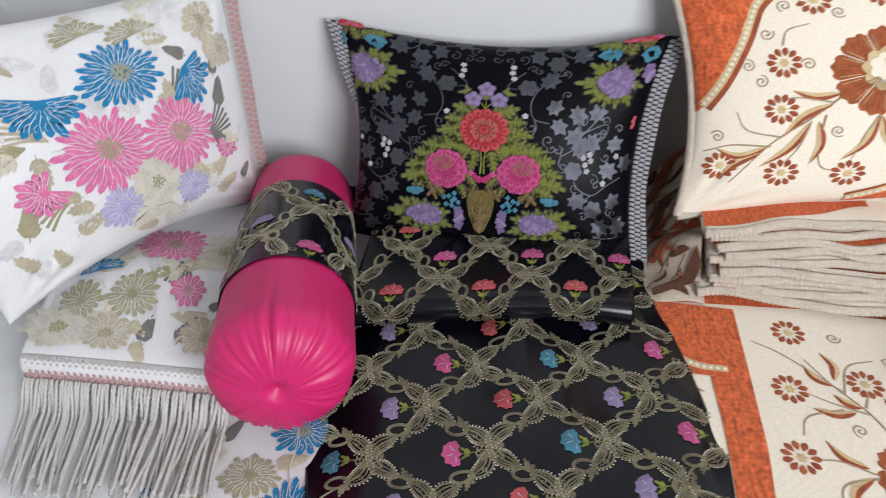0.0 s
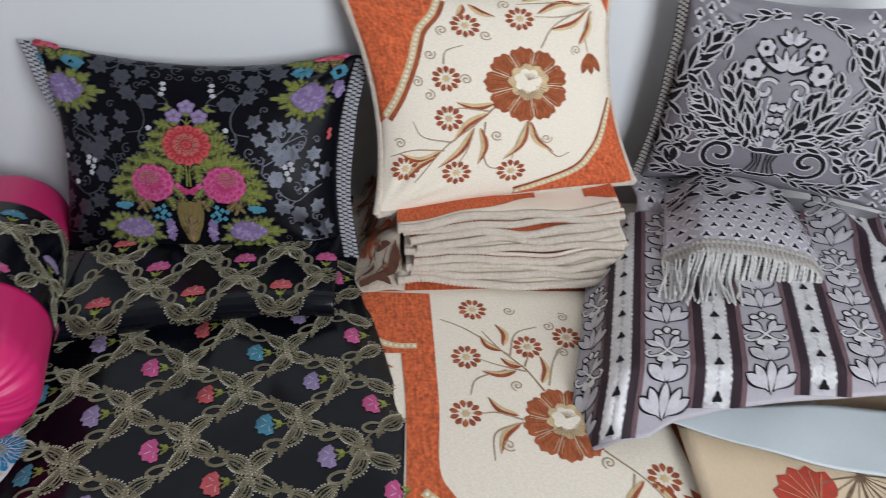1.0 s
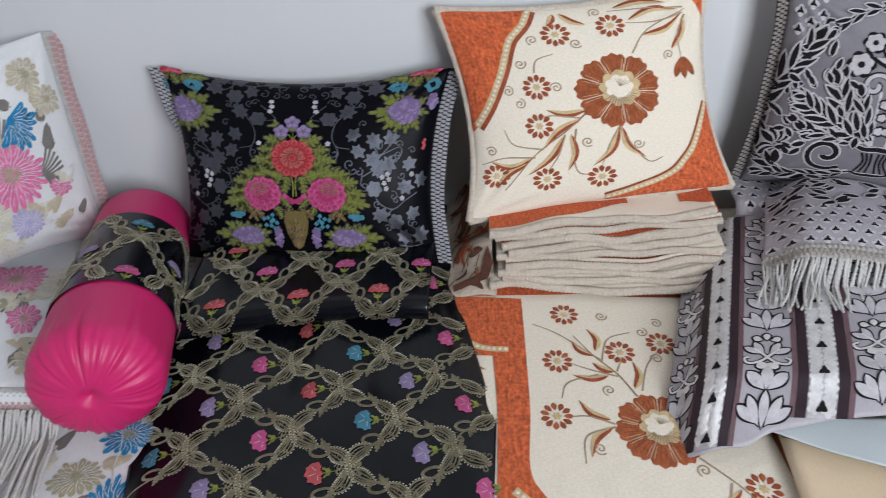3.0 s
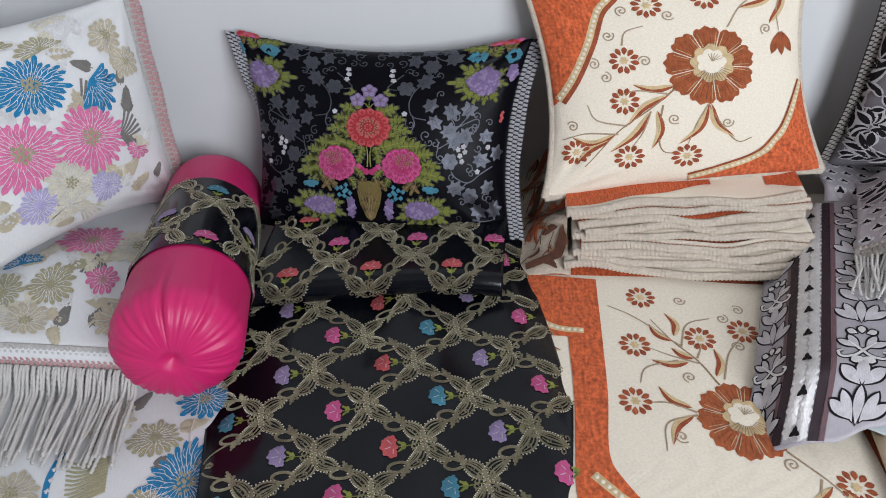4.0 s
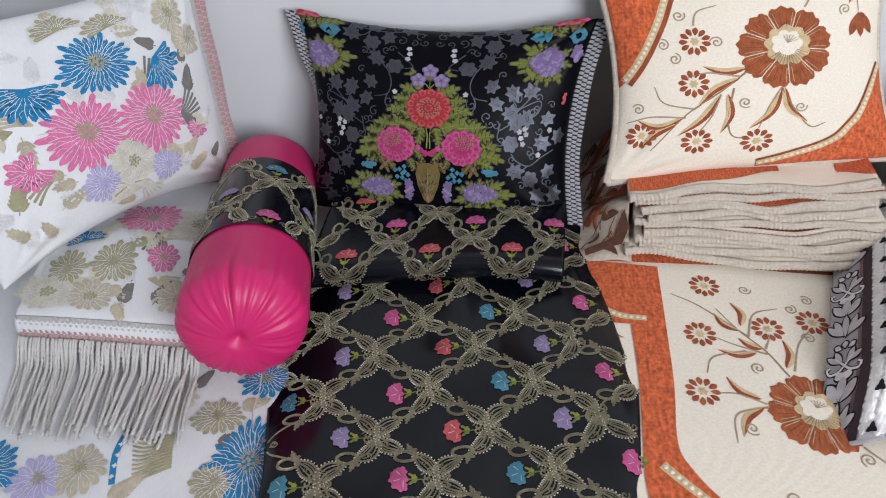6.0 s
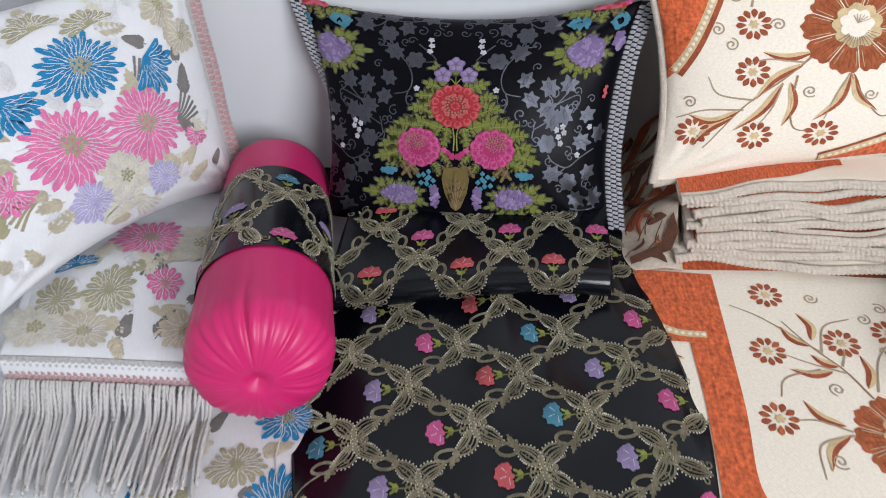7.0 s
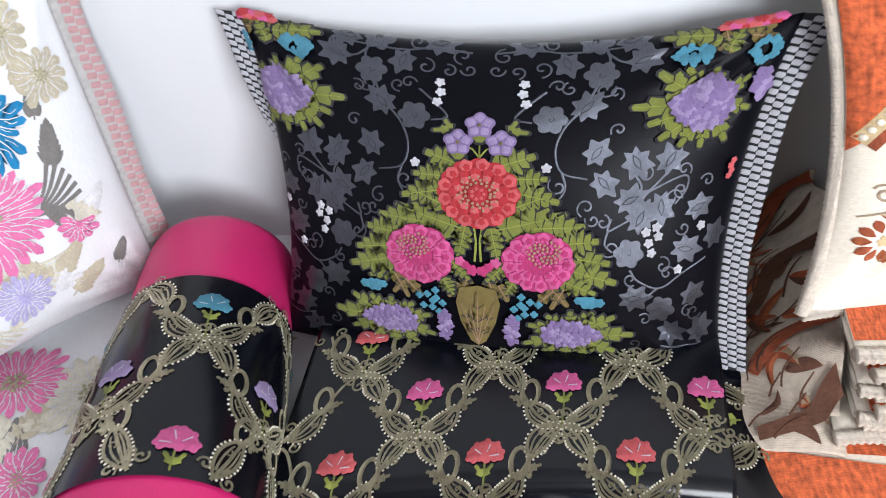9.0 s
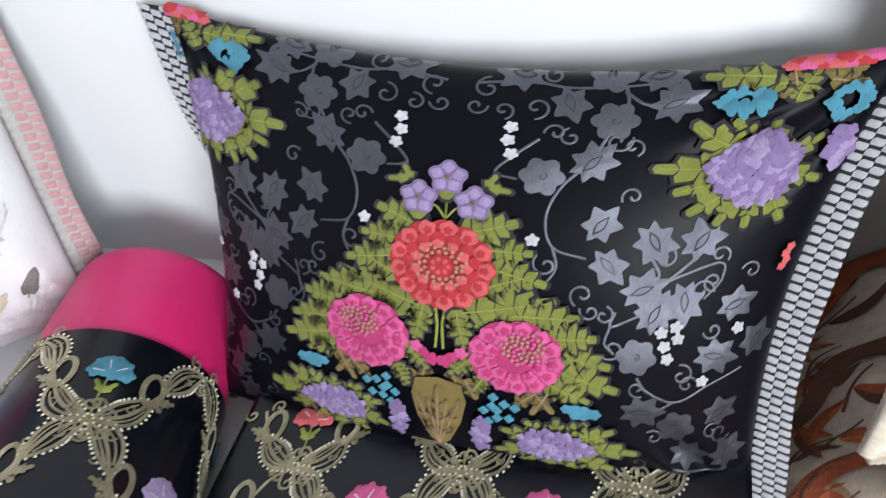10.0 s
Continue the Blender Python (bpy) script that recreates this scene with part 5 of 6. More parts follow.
def fill(A, key, mat, line, edge, h=0.0013):
    """Woven ground between a line and an edge."""
    n = len(line)
    cols = 26
    st = np.vstack([line + (edge - line) * k for k in np.linspace(0, 1, cols)])
    f = [(j * n + i, j * n + i + 1, (j + 1) * n + i + 1, (j + 1) * n + i) for j in range(cols - 1) for i in range(n - 1)]
    A.begin()
    A.add(key, mat, st, np.full(len(st), h), f)
    A.end()


def beaded(A, line, key="woven_border"):
    """Dark border, ecru band and a row of oval beads along a line."""
    d = np.gradient(line, axis=0)
    d /= np.linalg.norm(d, axis=1)[:, None]
    nn = np.column_stack([-d[:, 1], d[:, 0]])
    A.stroke(key, RUSTD, line, 0.026, 0.022, 0.0009, 0.0002)
    A.stroke(key, ECRU, line + nn * 0.002, 0.013, 0.011, 0.0014, 0.0003)
    run = np.concatenate([[0], np.cumsum(np.linalg.norm(np.diff(line, axis=0), axis=1))])
    for q in np.arange(0.005, run[-1] - 0.003, 0.0095):
        p = [np.interp(q, run, (line + nn * 0.002)[:, c]) for c in (0, 1)]
        A.dot("spot", CREAM, p, 0.0034, 0.002, 0.0008)


A = Art()
big_flower(A, (0.041, 0.026), 0.073, 0.2)
for i, p in enumerate(((-0.044, 0.150), (0.049, 0.158), (-0.094, 0.047), (-0.101, -0.028), (-0.098, -0.138), (-0.007, -0.146), (-0.185, -0.120))):
    daisy(A, p, 0.0255, turn=i)
for i, p in enumerate(((-0.084, 0.142), (-0.014, 0.128), (-0.114, 0.095), (-0.145, 0.044), (-0.061, 0.043), (0.143, 0.085), (-0.024, -0.068), (0.059, -0.084), (-0.128, 0.018), (-0.192, -0.07), (0.03, 0.19))):
    A.spiral("curl", STONE, p, 0.0105, 0.0028, 1.7, i * 1.2)
for pts in (((-0.02, -0.012), (-0.06, -0.045), (-0.115, -0.085), (-0.17, -0.15)), ((-0.03, -0.02), (-0.08, -0.01), (-0.12, -0.02)), ((-0.06, -0.05), (-0.075, -0.09), (-0.095, -0.12)), ((-0.1, -0.075), (-0.15, -0.06), (-0.165, -0.03)),
            ((-0.04, -0.04), (-0.05, -0.09), (-0.045, -0.13), (-0.02, -0.14)), ((0.03, -0.045), (0.01, -0.08), (-0.005, -0.12)), ((0.03, -0.045), (0.05, -0.09), (0.075, -0.125), (0.1, -0.12)), ((-0.094, 0.075), (-0.085, 0.1), (-0.055, 0.11)),
            ((0.075, 0.095), (0.11, 0.14), (0.185, 0.172)), ((0.18, 0.165), (0.13, 0.155), (0.075, 0.16)), ((0.185, 0.16), (0.165, 0.12), (0.168, 0.08)), ((0.18, 0.175), (0.12, 0.185), (0.05, 0.19)), ((-0.115, -0.09), (-0.17, -0.085), (-0.21, -0.095))):
    sprig(A, pts, STONE if len(pts) == 3 else TAN)
for a, b, bend in (((-0.02, -0.006), (-0.085, 0.002), 0.12), ((-0.03, -0.022), (-0.1, -0.075), -0.1), ((-0.06, -0.05), (-0.13, -0.125), 0.08), ((-0.05, -0.05), (-0.062, -0.125), 0.12), ((-0.12, -0.09), (-0.195, -0.09), 0.2), ((-0.13, -0.1), (-0.185, -0.145), -0.1),
                   ((0.03, -0.045), (-0.02, -0.12), 0.12), ((0.034, -0.045), (0.07, -0.115), -0.15), ((0.08, 0.165), (0.17, 0.172), 0.15), ((0.10, 0.13), (0.178, 0.165), -0.12), ((0.06, 0.195), (0.15, 0.19), 0.1), ((0.15, 0.095), (0.182, 0.16), -0.1), ((-0.03, 0.195), (0.01, 0.165), -0.1), ((-0.04, 0.195), (-0.055, 0.17), 0.1)):
    slim(A, a, b, bend, 0.013)
A.begin()
for x, b in ((-0.008, 2.0), (0.0, 1.57), (0.008, 1.1)):
    A.petal("woven_tulip", RUSTF, (0.171 + x * 0.3, 0.078), -b, 0.045, 0.016, 0.0008, 0.0006, 1.2)
A.end()
tl = curve((-0.075, 0.206), (-0.092, 0.175), (-0.122, 0.140), (-0.146, 0.085), (-0.180, 0.025), (-0.213, -0.02), n=20)
e_tl = np.array([(-0.2225, np.interp(i, (0, 0.35, 1), (0.206, 0.206, -0.03))) if i > 0.35 else (lerp(-0.075, -0.2225, i / 0.35), 0.2065) for i in np.linspace(0, 1, len(tl))])
fill(A, "rust_corner", RUST, tl, e_tl)
beaded(A, tl[::-1])
br = curve((0.216, -0.02), (0.194, -0.055), (0.162, -0.11), (0.115, -0.159), (0.05, -0.185), (0.0, -0.2), n=20)
e_br = np.array([(0.2225, lerp(-0.02, -0.206, i / 0.5)) if i < 0.5 else (lerp(0.2225, 0.0, (i - 0.5) / 0.5), -0.2065) for i in np.linspace(0, 1, len(br))])
fill(A, "rust_corner", RUST, br, e_br)
beaded(A, br[::-1])
fill(A, "rust_corner", RUST, curve((0.17, 0.207), (0.2, 0.185), (0.222, 0.15), n=10), curve((0.22, 0.207), (0.2225, 0.2065), (0.2225, 0.17), n=10))
A.lay(or_front, orange_cushion, labels={"woven_flower": "large rust woven flower with an ecru heart", "rust_corner": "rust chenille corner"})


def perimeter(f, a, b, n=70):
    k = np.linspace(-1, 1, n)
    return np.vstack([f(k * a, np.full(n, -b)), f(np.full(n, a), k * b)[1:], f(-k * a, np.full(n, b))[1:], f(np.full(n, -a), -k * b)[1:]])


rope("edge_cord", resample(perimeter(or_front, OR_A, OR_B), 0.0016), 0.0068, CORD2, orange_cushion, "thick cream braided edge cord", 1300.0, 10, 0.08)

# spread orange cover
A = Art()
big_flower(A, (0.008, -0.031), 0.064, 0.35)
for i, p in enumerate(((-0.092, 0.211), (-0.12, 0.105), (-0.016, 0.121), (0.055, 0.138), (-0.138, -0.003), (0.18, 0.09), (0.12, -0.13))):
    daisy(A, p, 0.025, turn=i * 0.7)
for i, p in enumerate(((-0.05, 0.043), (-0.085, -0.061), (-0.03, 0.205), (0.03, 0.165), (0.06, 0.185), (0.04, 0.105), (0.05, -0.1), (-0.06, -0.16))):
    A.spiral("curl", STONE, p, 0.0105, 0.0026, 1.7, i)
for pts in (((-0.01, 0.03), (-0.03, 0.075), (-0.06, 0.115), (-0.085, 0.16)), ((-0.03, 0.07), (-0.07, 0.085), (-0.1, 0.1)), ((-0.05, 0.1), (-0.03, 0.15), (0.01, 0.165)), ((-0.03, 0.08), (-0.02, 0.1), (-0.018, 0.11)), ((0.0, 0.04), (0.02, 0.09), (0.045, 0.12)),
            ((-0.055, -0.02), (-0.09, -0.005), (-0.12, -0.005)), ((-0.055, -0.025), (-0.1, -0.04), (-0.11, -0.085)), ((-0.05, 0.105), (-0.11, 0.165), (-0.15, 0.19)), ((-0.06, 0.075), (-0.11, 0.06), (-0.125, 0.03)),
            ((0.05, -0.08), (0.1, -0.14), (0.13, -0.22)), ((0.08, -0.12), (0.06, -0.17), (0.05, -0.22))):
    sprig(A, pts, STONE if len(pts) == 3 else TAN)
for a, b, bend in (((-0.06, 0.115), (-0.09, 0.15), 0.15), ((-0.055, 0.125), (-0.06, 0.175), -0.2), ((-0.045, 0.072), (-0.1, 0.075), 0.12), ((-0.01, 0.045), (0.0, 0.10), -0.15), ((-0.035, 0.08), (-0.065, 0.1), 0.1), ((-0.06, -0.012), (-0.1, 0.025), 0.15),
                   ((-0.06, -0.025), (-0.1, -0.075), -0.15), ((0.1, -0.13), (0.12, -0.2), 0.15), ((0.09, -0.13), (0.05, -0.2), -0.15), ((0.12, -0.16), (0.16, -0.21), 0.15)):
    slim(A, a, b, bend, 0.013)
A.begin()
for k in range(5):
    A.petal("woven_tulip", RUSTD, (0.165, -0.19), radians(50 + 20 * k), 0.045, 0.018, 0.0008)
A.end()
fill(A, "rust_border", RUST, curve((-0.161, 0.252), (-0.165, 0.18), (-0.1685, 0.116), n=20), curve((-0.283, 0.262), (-0.287, 0.19), (-0.292, 0.122), n=20))
inner = curve((-0.1685, 0.118), (-0.176, 0.007), (-0.188, -0.09), (-0.175, -0.13), (-0.145, -0.17), (-0.10, -0.20), (-0.04, -0.22), n=20)
outer = curve((-0.222, 0.118), (-0.224, 0.02), (-0.232, -0.08), (-0.238, -0.15), (-0.228, -0.22), (-0.18, -0.27), (-0.08, -0.29), n=20)
fill(A, "rust_border", RUST, inner, outer)
fill(A, "rust_border", RUST, curve((-0.281, 0.262), (-0.1, 0.262), (0.05, 0.264), (0.2, 0.262), n=20), curve((-0.281, 0.32), (-0.1, 0.32), (0.05, 0.32), (0.2, 0.32), n=20), 0.0009)
fill(A, "rust_border", RUSTD, curve((0.16, 0.05), (0.165, -0.1), (0.16, -0.3), n=12), curve((0.20, 0.05), (0.205, -0.1), (0.2, -0.3), n=12))
A.begin()
beaded(A, curve((-0.268, 0.150), (-0.235, 0.134), (-0.196, 0.13), n=12))
beaded(A, curve((-0.215, -0.125), (-0.19, -0.15), (-0.165, -0.175), (-0.15, -0.21), n=14))
beaded(A, curve((0.0, 0.268), (0.06, 0.262), (0.13, 0.258), n=12))
A.end()
slim(A, (-0.275, 0.075), (-0.235, 0.09), 0.3, 0.014)
slim(A, (-0.275, 0.065), (-0.24, 0.075), -0.2, 0.012)
A.lay(orange_sheet, orange_spread, labels={"woven_flower": "large rust woven flower with an ecru heart", "rust_border": "rust chenille border band"})

# braided hems of the pile, and the rust ground on some folds
for j, (ob, f, flat, r) in enumerate(PILE):
    k = np.linspace(0.0, 1.0, 60)
    rope("edge_cord", resample(f(k, np.full(60, flat + r * 1.35)) + (0, -0.0026, 0.0004), 0.0014), 0.0073 - 0.0008 * (j % 3 == 1), CORD2, ob, "cream braided edge cord", 900.0, 10, 0.13)
    if j % 2:
        rope("edge_cord", resample(f(k, np.full(60, flat + r * 0.2)) + (0, 0.0045, 0.0014), 0.0024), 0.0040, CORD2, ob, "", 1300.0, 8, 0.07)
A = Art()
f = PILE[-1][1]
top = PILE[-1][2]
u = np.linspace(0.0, 0.62, 24)
fill(A, "rust_ground", RUST, np.column_stack([u, np.full(24, top - 0.1)]), np.column_stack([u, top - 0.004 - 0.030 * smooth01((u - 0.3) / 0.32)]))
u = np.linspace(0.86, 1.0, 12)
fill(A, "rust_ground", RUST, np.column_stack([u, np.full(12, top - 0.1)]), np.column_stack([u, top - 0.03 + 0.02 * smooth01((u - 0.86) / 0.14)]))
A.lay(f, PILE[-1][0])


# crumpled end of the cream and rust cover between the black and the orange piles
@flipped
def side_drape(s, t):
    """s along the depth, t from the low outer side up to the pile."""
    y = 0.735 + s
    k = np.clip(t / 0.13, 0, 1)
    top = 0.05 * smooth01((s - 0.05) / 0.09) + 0.32 * np.clip(s - 0.04, 0, 0.28)
    x = 0.188 + 0.085 * k - 0.06 * np.clip(s - 0.1, 0, 1) * (1 - k) + 0.006 * np.sin(s * 60 + 4 * k)
    z = 0.468 + 0.85 * top * smooth01(k * 0.92) + 0.011 * np.sin(s * 75 + 5 * k) * k * smooth01(s / 0.1) + 0.004 * ripple(s * 2, t * 3, 91, 6, 10, 30)
    return np.stack([x, y, z], -1)


side_cover = thing("folded_cover", "crumpled cream and rust cover with dark brown woven leaves", "folded cover")
slab("cloth", side_drape, 0.055, 0.36, 0.0, 0.13, 110, 50, 0.004, TAUPE, side_cover)
A = Art()
rng = random.Random(17)
for k in range(4):
    A.stroke("woven_band", RUSTD if k % 2 else BROWN, curve((0.07 + 0.07 * k, 0.03), (0.085 + 0.08 * k, 0.08), (0.11 + 0.075 * k, 0.128), n=40), 0.014, 0.022, 0.0022, 0.0002)
for k in range(26):
    c = np.array((0.078 + 0.0104 * k, 0.02 + 0.075 * rng.random()))
    a = rng.uniform(0.6, 2.6)
    tip = c + 0.045 * np.array((math.cos(a), math.sin(a))) * rng.uniform(0.6, 1.1)
    tip = np.array((min(max(tip[0], 0.062), 0.35), min(tip[1], 0.124)))
    slim(A, c, tip, rng.uniform(-0.25, 0.25), rng.uniform(0.007, 0.013), rng.choice(((BROWN, RUSTD), (RUSTD, TAN), (BROWN, BROWN), (RUSTF, RUSTD))))
    A.stroke("stem", BROWN, curve(c - (0.012, 0.01), c, c + (0.01, 0.02), n=12), 0.003, 0.0015, 0.0028)
A.lay(side_drape, side_cover, lift=0.0015)


# ---------------------------------------------------------------- silver grey damask
def inked(A, key, pts, w, w1=None, under=LGREY, over=INK, grow=0.0045):
    A.stroke(key, under, pts, w + grow, (w if w1 is None else w1) + grow * 0.7, 0.0005, 0.0002)
    A.stroke(key, over, pts, w, w1, 0.0010, 0.0003)


def ink_leaf(A, a, b, w):
    step = 0.0008 * (A.count % 5)
    a, b = np.array(a, float), np.array(b, float)
    ang = math.atan2(b[1] - a[1], b[0] - a[0])
    L = float(np.linalg.norm(b - a))
    A.begin()
    A.petal("damask_leaf", LGREY, a - (b - a) * 0.06, ang, L * 1.16, w * 2.25, 0.0005 + step, 0.0001, 0.9)
    A.petal("damask_leaf", INK, a, ang, L, w * 1.25, 0.0009 + step, 0.0002, 0.9)
    A.end()


def clover(A, c, r, turn=1.57, key="spot"):
    A.bloom(key, LGREY, c, r * 1.25, 4, 0.3, 0.0004, 0.0002, m=4)
    for k in range(3):
        a = turn + 2.1 * k
        A.petal(key, INK, np.array(c) - 0.1 * r * np.array((math.cos(a), math.sin(a))), a, r, r * 0.6, 0.0010, 0.0003)


def acanthus(A, pts, n, size, w=0.011, lean=0.75, both=True):
    """A plume: velvet leaves along a curved stem, growing towards its tip."""
    line = curve(*pts, n=16)
    inked(A, "damask_stem", line, 0.0036, 0.0022, grow=0.0085)
    d = np.gradient(line, axis=0)
    n = int(n * 1.15)
    for i in range(n):
        k = (i + 0.5) / n * (len(line) - 1)
        p = np.array([np.interp(k, np.arange(len(line)), line[:, c]) for c in (0, 1)])
        g = math.atan2(np.interp(k, np.arange(len(line)), d[:, 1]), np.interp(k, np.arange(len(line)), d[:, 0]))
        L = size * (0.7 + 0.5 * math.sin(math.pi * (i + 0.7) / (n + 0.4)))
        for sg in ((1, -1) if both else (1 if i % 2 else -1,)):
            a = g + sg * lean * 0.72
            ink_leaf(A, p, p + 1.45 * L * np.array((math.cos(a), math.sin(a))), w * 0.68)
    e = line[-1] - line[-3]
    e /= max(np.linalg.norm(e), 1e-9)
    ink_leaf(A, line[-2], line[-1] + e * size * 0.9, w)


A = Art()
for m in (1, -1):
    def Q(x, y, m=m):
        return np.array((-0.036 + m * x, y))

    def QQ(*pts):
        return [Q(*p) for p in pts]
    # pale flowers beside the crest
    for x, y, r in ((0.046, 0.117, 0.0175), (0.0615, 0.0765, 0.0215)):
        A.begin()
        A.bloom("damask_flower", INK, Q(x, y), r * 1.2, 6, 0.2, 0.0010, 0.0003)
        for k in range(6):
            A.petal("damask_flower", LGREY, Q(x, y), k * 1.047 + 0.3, r, r * 0.82, 0.0016, 0.0004, 1.3)
        A.dot("damask_flower", INK, Q(x, y), r * 0.3, 0.0026)
        A.end()
    A.begin()
    for k in range(3):
        A.petal("damask_crest", INK, Q(0.0, 0.128), radians(90 - m * 33 * k), 0.036, 0.020, 0.0010)
        A.petal("damask_crest", LGREY, Q(0.0, 0.131), radians(90 - m * 33 * k), 0.029, 0.013, 0.0016)
    for k in range(3):
        A.petal("damask_crest", INK, Q(0.002, 0.076), radians(90 - m * (12 + 30 * k)), 0.048, 0.018, 0.0010)
        A.petal("damask_crest", LGREY, Q(0.002, 0.079), radians(90 - m * (12 + 30 * k)), 0.040, 0.011, 0.0016)
    A.end()
    A.spiral("outline", INK, Q(0.030, 0.040), 0.0235, 0.0130, 1.15, 1.57, m, 0.0006)
    A.spiral("outline", LGREY, Q(0.030, 0.040), 0.0225, 0.0082, 1.15, 1.57, m, 0.0012)
    # pale stems rising from the vase
    for x1, y1, x2, y2 in ((0.016, -0.03, 0.018, 0.030), (0.030, -0.035, 0.046, 0.012), (0.045, -0.045, 0.075, -0.008)):
        A.stroke("outline", LGREY, curve(Q(0.012, -0.074), Q(x1, y1), Q(x2, y2), n=12), 0.0065, 0.005, 0.0006)
    A.begin()
    for y, r in ((0.008, 0.011), (-0.016, 0.010), (-0.042, 0.011)):
        A.bloom("damask_medallion", INK, Q(0.007, y), r * 1.1, 5, 0.25, 0.0010)
        A.bloom("damask_medallion", LGREY, Q(0.007, y), r * 0.75, 5, 0.25, 0.0016)
    A.end()
    # vase
    inked(A, "damask_vase", curve(Q(0.0, -0.080), Q(0.02, -0.082), Q(0.038, -0.074), n=8), 0.010, 0.007)
    for x in (0.006, 0.014, 0.022):
        A.stroke("outline", INK, curve(Q(x, -0.090), Q(x * 0.75, -0.112), Q(x * 1.25, -0.140), n=8), 0.0042, 0.003, 0.0008)
    inked(A, "damask_vase", curve(Q(0.0, -0.146), Q(0.02, -0.145), Q(0.034, -0.138), n=8), 0.007, 0.004)
    # plumes
    acanthus(A, QQ((0.014, -0.062), (0.034, -0.020), (0.050, 0.026)), 4, 0.020, 0.0095, 0.6)
    acanthus(A, QQ((0.018, -0.064), (0.060, -0.022), (0.096, 0.046)), 6, 0.026, 0.0115, 0.7)
    acanthus(A, QQ((0.024, -0.066), (0.085, -0.034), (0.148, 0.002)), 7, 0.026, 0.0115, 0.7)
    acanthus(A, QQ((0.030, -0.072), (0.090, -0.058), (0.135, -0.050)), 5, 0.018, 0.009, 0.7)
    acanthus(A, QQ((0.150, -0.150), (0.200, -0.115), (0.216, -0.050), (0.200, 0.020), (0.166, 0.076), (0.146, 0.112)), 11, 0.032, 0.0125, 0.62)
    acanthus(A, QQ((0.034, -0.140), (0.080, -0.156), (0.130, -0.160), (0.180, -0.162)), 7, 0.020, 0.009, 0.6)
    acanthus(A, QQ((0.012, 0.182), (0.050, 0.178), (0.090, 0.158), (0.118, 0.128)), 5, 0.018, 0.008, 0.5)
    # small leaves scattered between the plumes
    fill_rng = random.Random(41)
    for _ in range(90):
        x, y = fill_rng.uniform(0.03, 0.20), fill_rng.uniform(-0.14, 0.10)
        if x > np.interp(y, (-0.15, 0.0, 0.06, 0.13), (0.19, 0.20, 0.175, 0.12)) or math.hypot(x - 0.05, y - 0.095) < 0.05 or math.hypot(x - 0.08, y + 0.101) < 0.05 or (x < 0.05 and y > -0.06):
            continue
        a = math.atan2(y + 0.1, x) + fill_rng.uniform(-0.9, 0.9)
        ink_leaf(A, Q(x, y), Q(x, y) + 0.022 * np.array((m * math.cos(a), math.sin(a))), 0.007)
    # round scrolls beside the vase
    for mt, w, r, h in ((LGREY, 0.0165, 0.041, 0.0005), (INK, 0.0100, 0.040, 0.0011)):
        A.spiral("outline", mt, Q(0.080, -0.101), r, w, 1.45, 0.5 if m > 0 else 2.64, -m, h)
    for k in range(7):
        a = radians(150 - 24 * k)
        ink_leaf(A, Q(0.080 + 0.046 * math.cos(a), -0.101 + 0.042 * math.sin(a)), Q(0.080 + 0.064 * math.cos(a - 0.35), -0.101 + 0.058 * math.sin(a - 0.35)), 0.0085)
    # fan of slim leaves at the lower side
    for k in range(9):
        a = radians(110 - 26 * k)
        ink_leaf(A, Q(0.166 + 0.009 * math.cos(a), -0.096 + 0.009 * math.sin(a)), Q(0.166 + 0.040 * math.cos(a), -0.096 + 0.040 * math.sin(a)), 0.0105)
    for mt, w, h in ((LGREY, 0.0115, 0.0005), (INK, 0.007, 0.0011)):
        A.spiral("outline", mt, Q(0.128, 0.138), 0.020, w, 0.9, -1.2 if m > 0 else 4.3, m, h)
    for i in range(8):
        for j in range(13):
            x, y = 0.10 + 0.0205 * i, -0.185 + 0.031 * j + 0.0155 * (i % 2)
            wide = np.interp(y, (-0.2, -0.12, 0.0, 0.06, 0.12, 0.16, 0.2), (0.195, 0.235, 0.24, 0.215, 0.18, 0.135, 0.09))
            if x > wide and abs(Q(x, y)[0]) < 0.232 and y < 0.19:
                clover(A, Q(x, y), 0.009)
A.lay(gr_front, grey_cushion, labels={"damask_leaf": "black velvet damask leaves edged in silver"})
ge = (1.21 - 0.755, 0.88 - 1.05, 0.0)
gl = math.hypot(ge[0], ge[1])
side_braid(gr_front, GR_A, GR_B, "right", (ge[0] / gl, ge[1] / gl, 0.0), 0.022, grey_cushion, BRAIDK, (BRAIDT,), "taupe and black woven side braid", pitch=0.008)
side_braid(gr_front, GR_A, GR_B, "left", (-0.9, -0.15, -0.1), 0.022, grey_cushion, BRAIDK, (BRAIDT,), "taupe and black woven side braid", pitch=0.008)

# stripes of the draped grey cover
A = Art()


def column(s0, t):
    return np.column_stack([s0 + 0 * np.asarray(t), np.asarray(t)])


def clip_col(p):
    return p[(p[:, 0] > -0.080) & (p[:, 0] < 0.745)]


def outlined(A, key, c, ang, length, width, mat=LGREY, h=0.0006):
    """A petal in satin with a thin black outline."""
    c = np.asarray(c, float)
    d = np.array((math.cos(ang), math.sin(ang)))
    A.petal(key, INK, c - d * 0.0022, ang, length + 0.0050, width + 0.0062, h, 0.0001, 1.3, 11)
    A.petal(key, mat, c, ang, length, width, h + 0.0005, 0.0003, 1.3, 11)


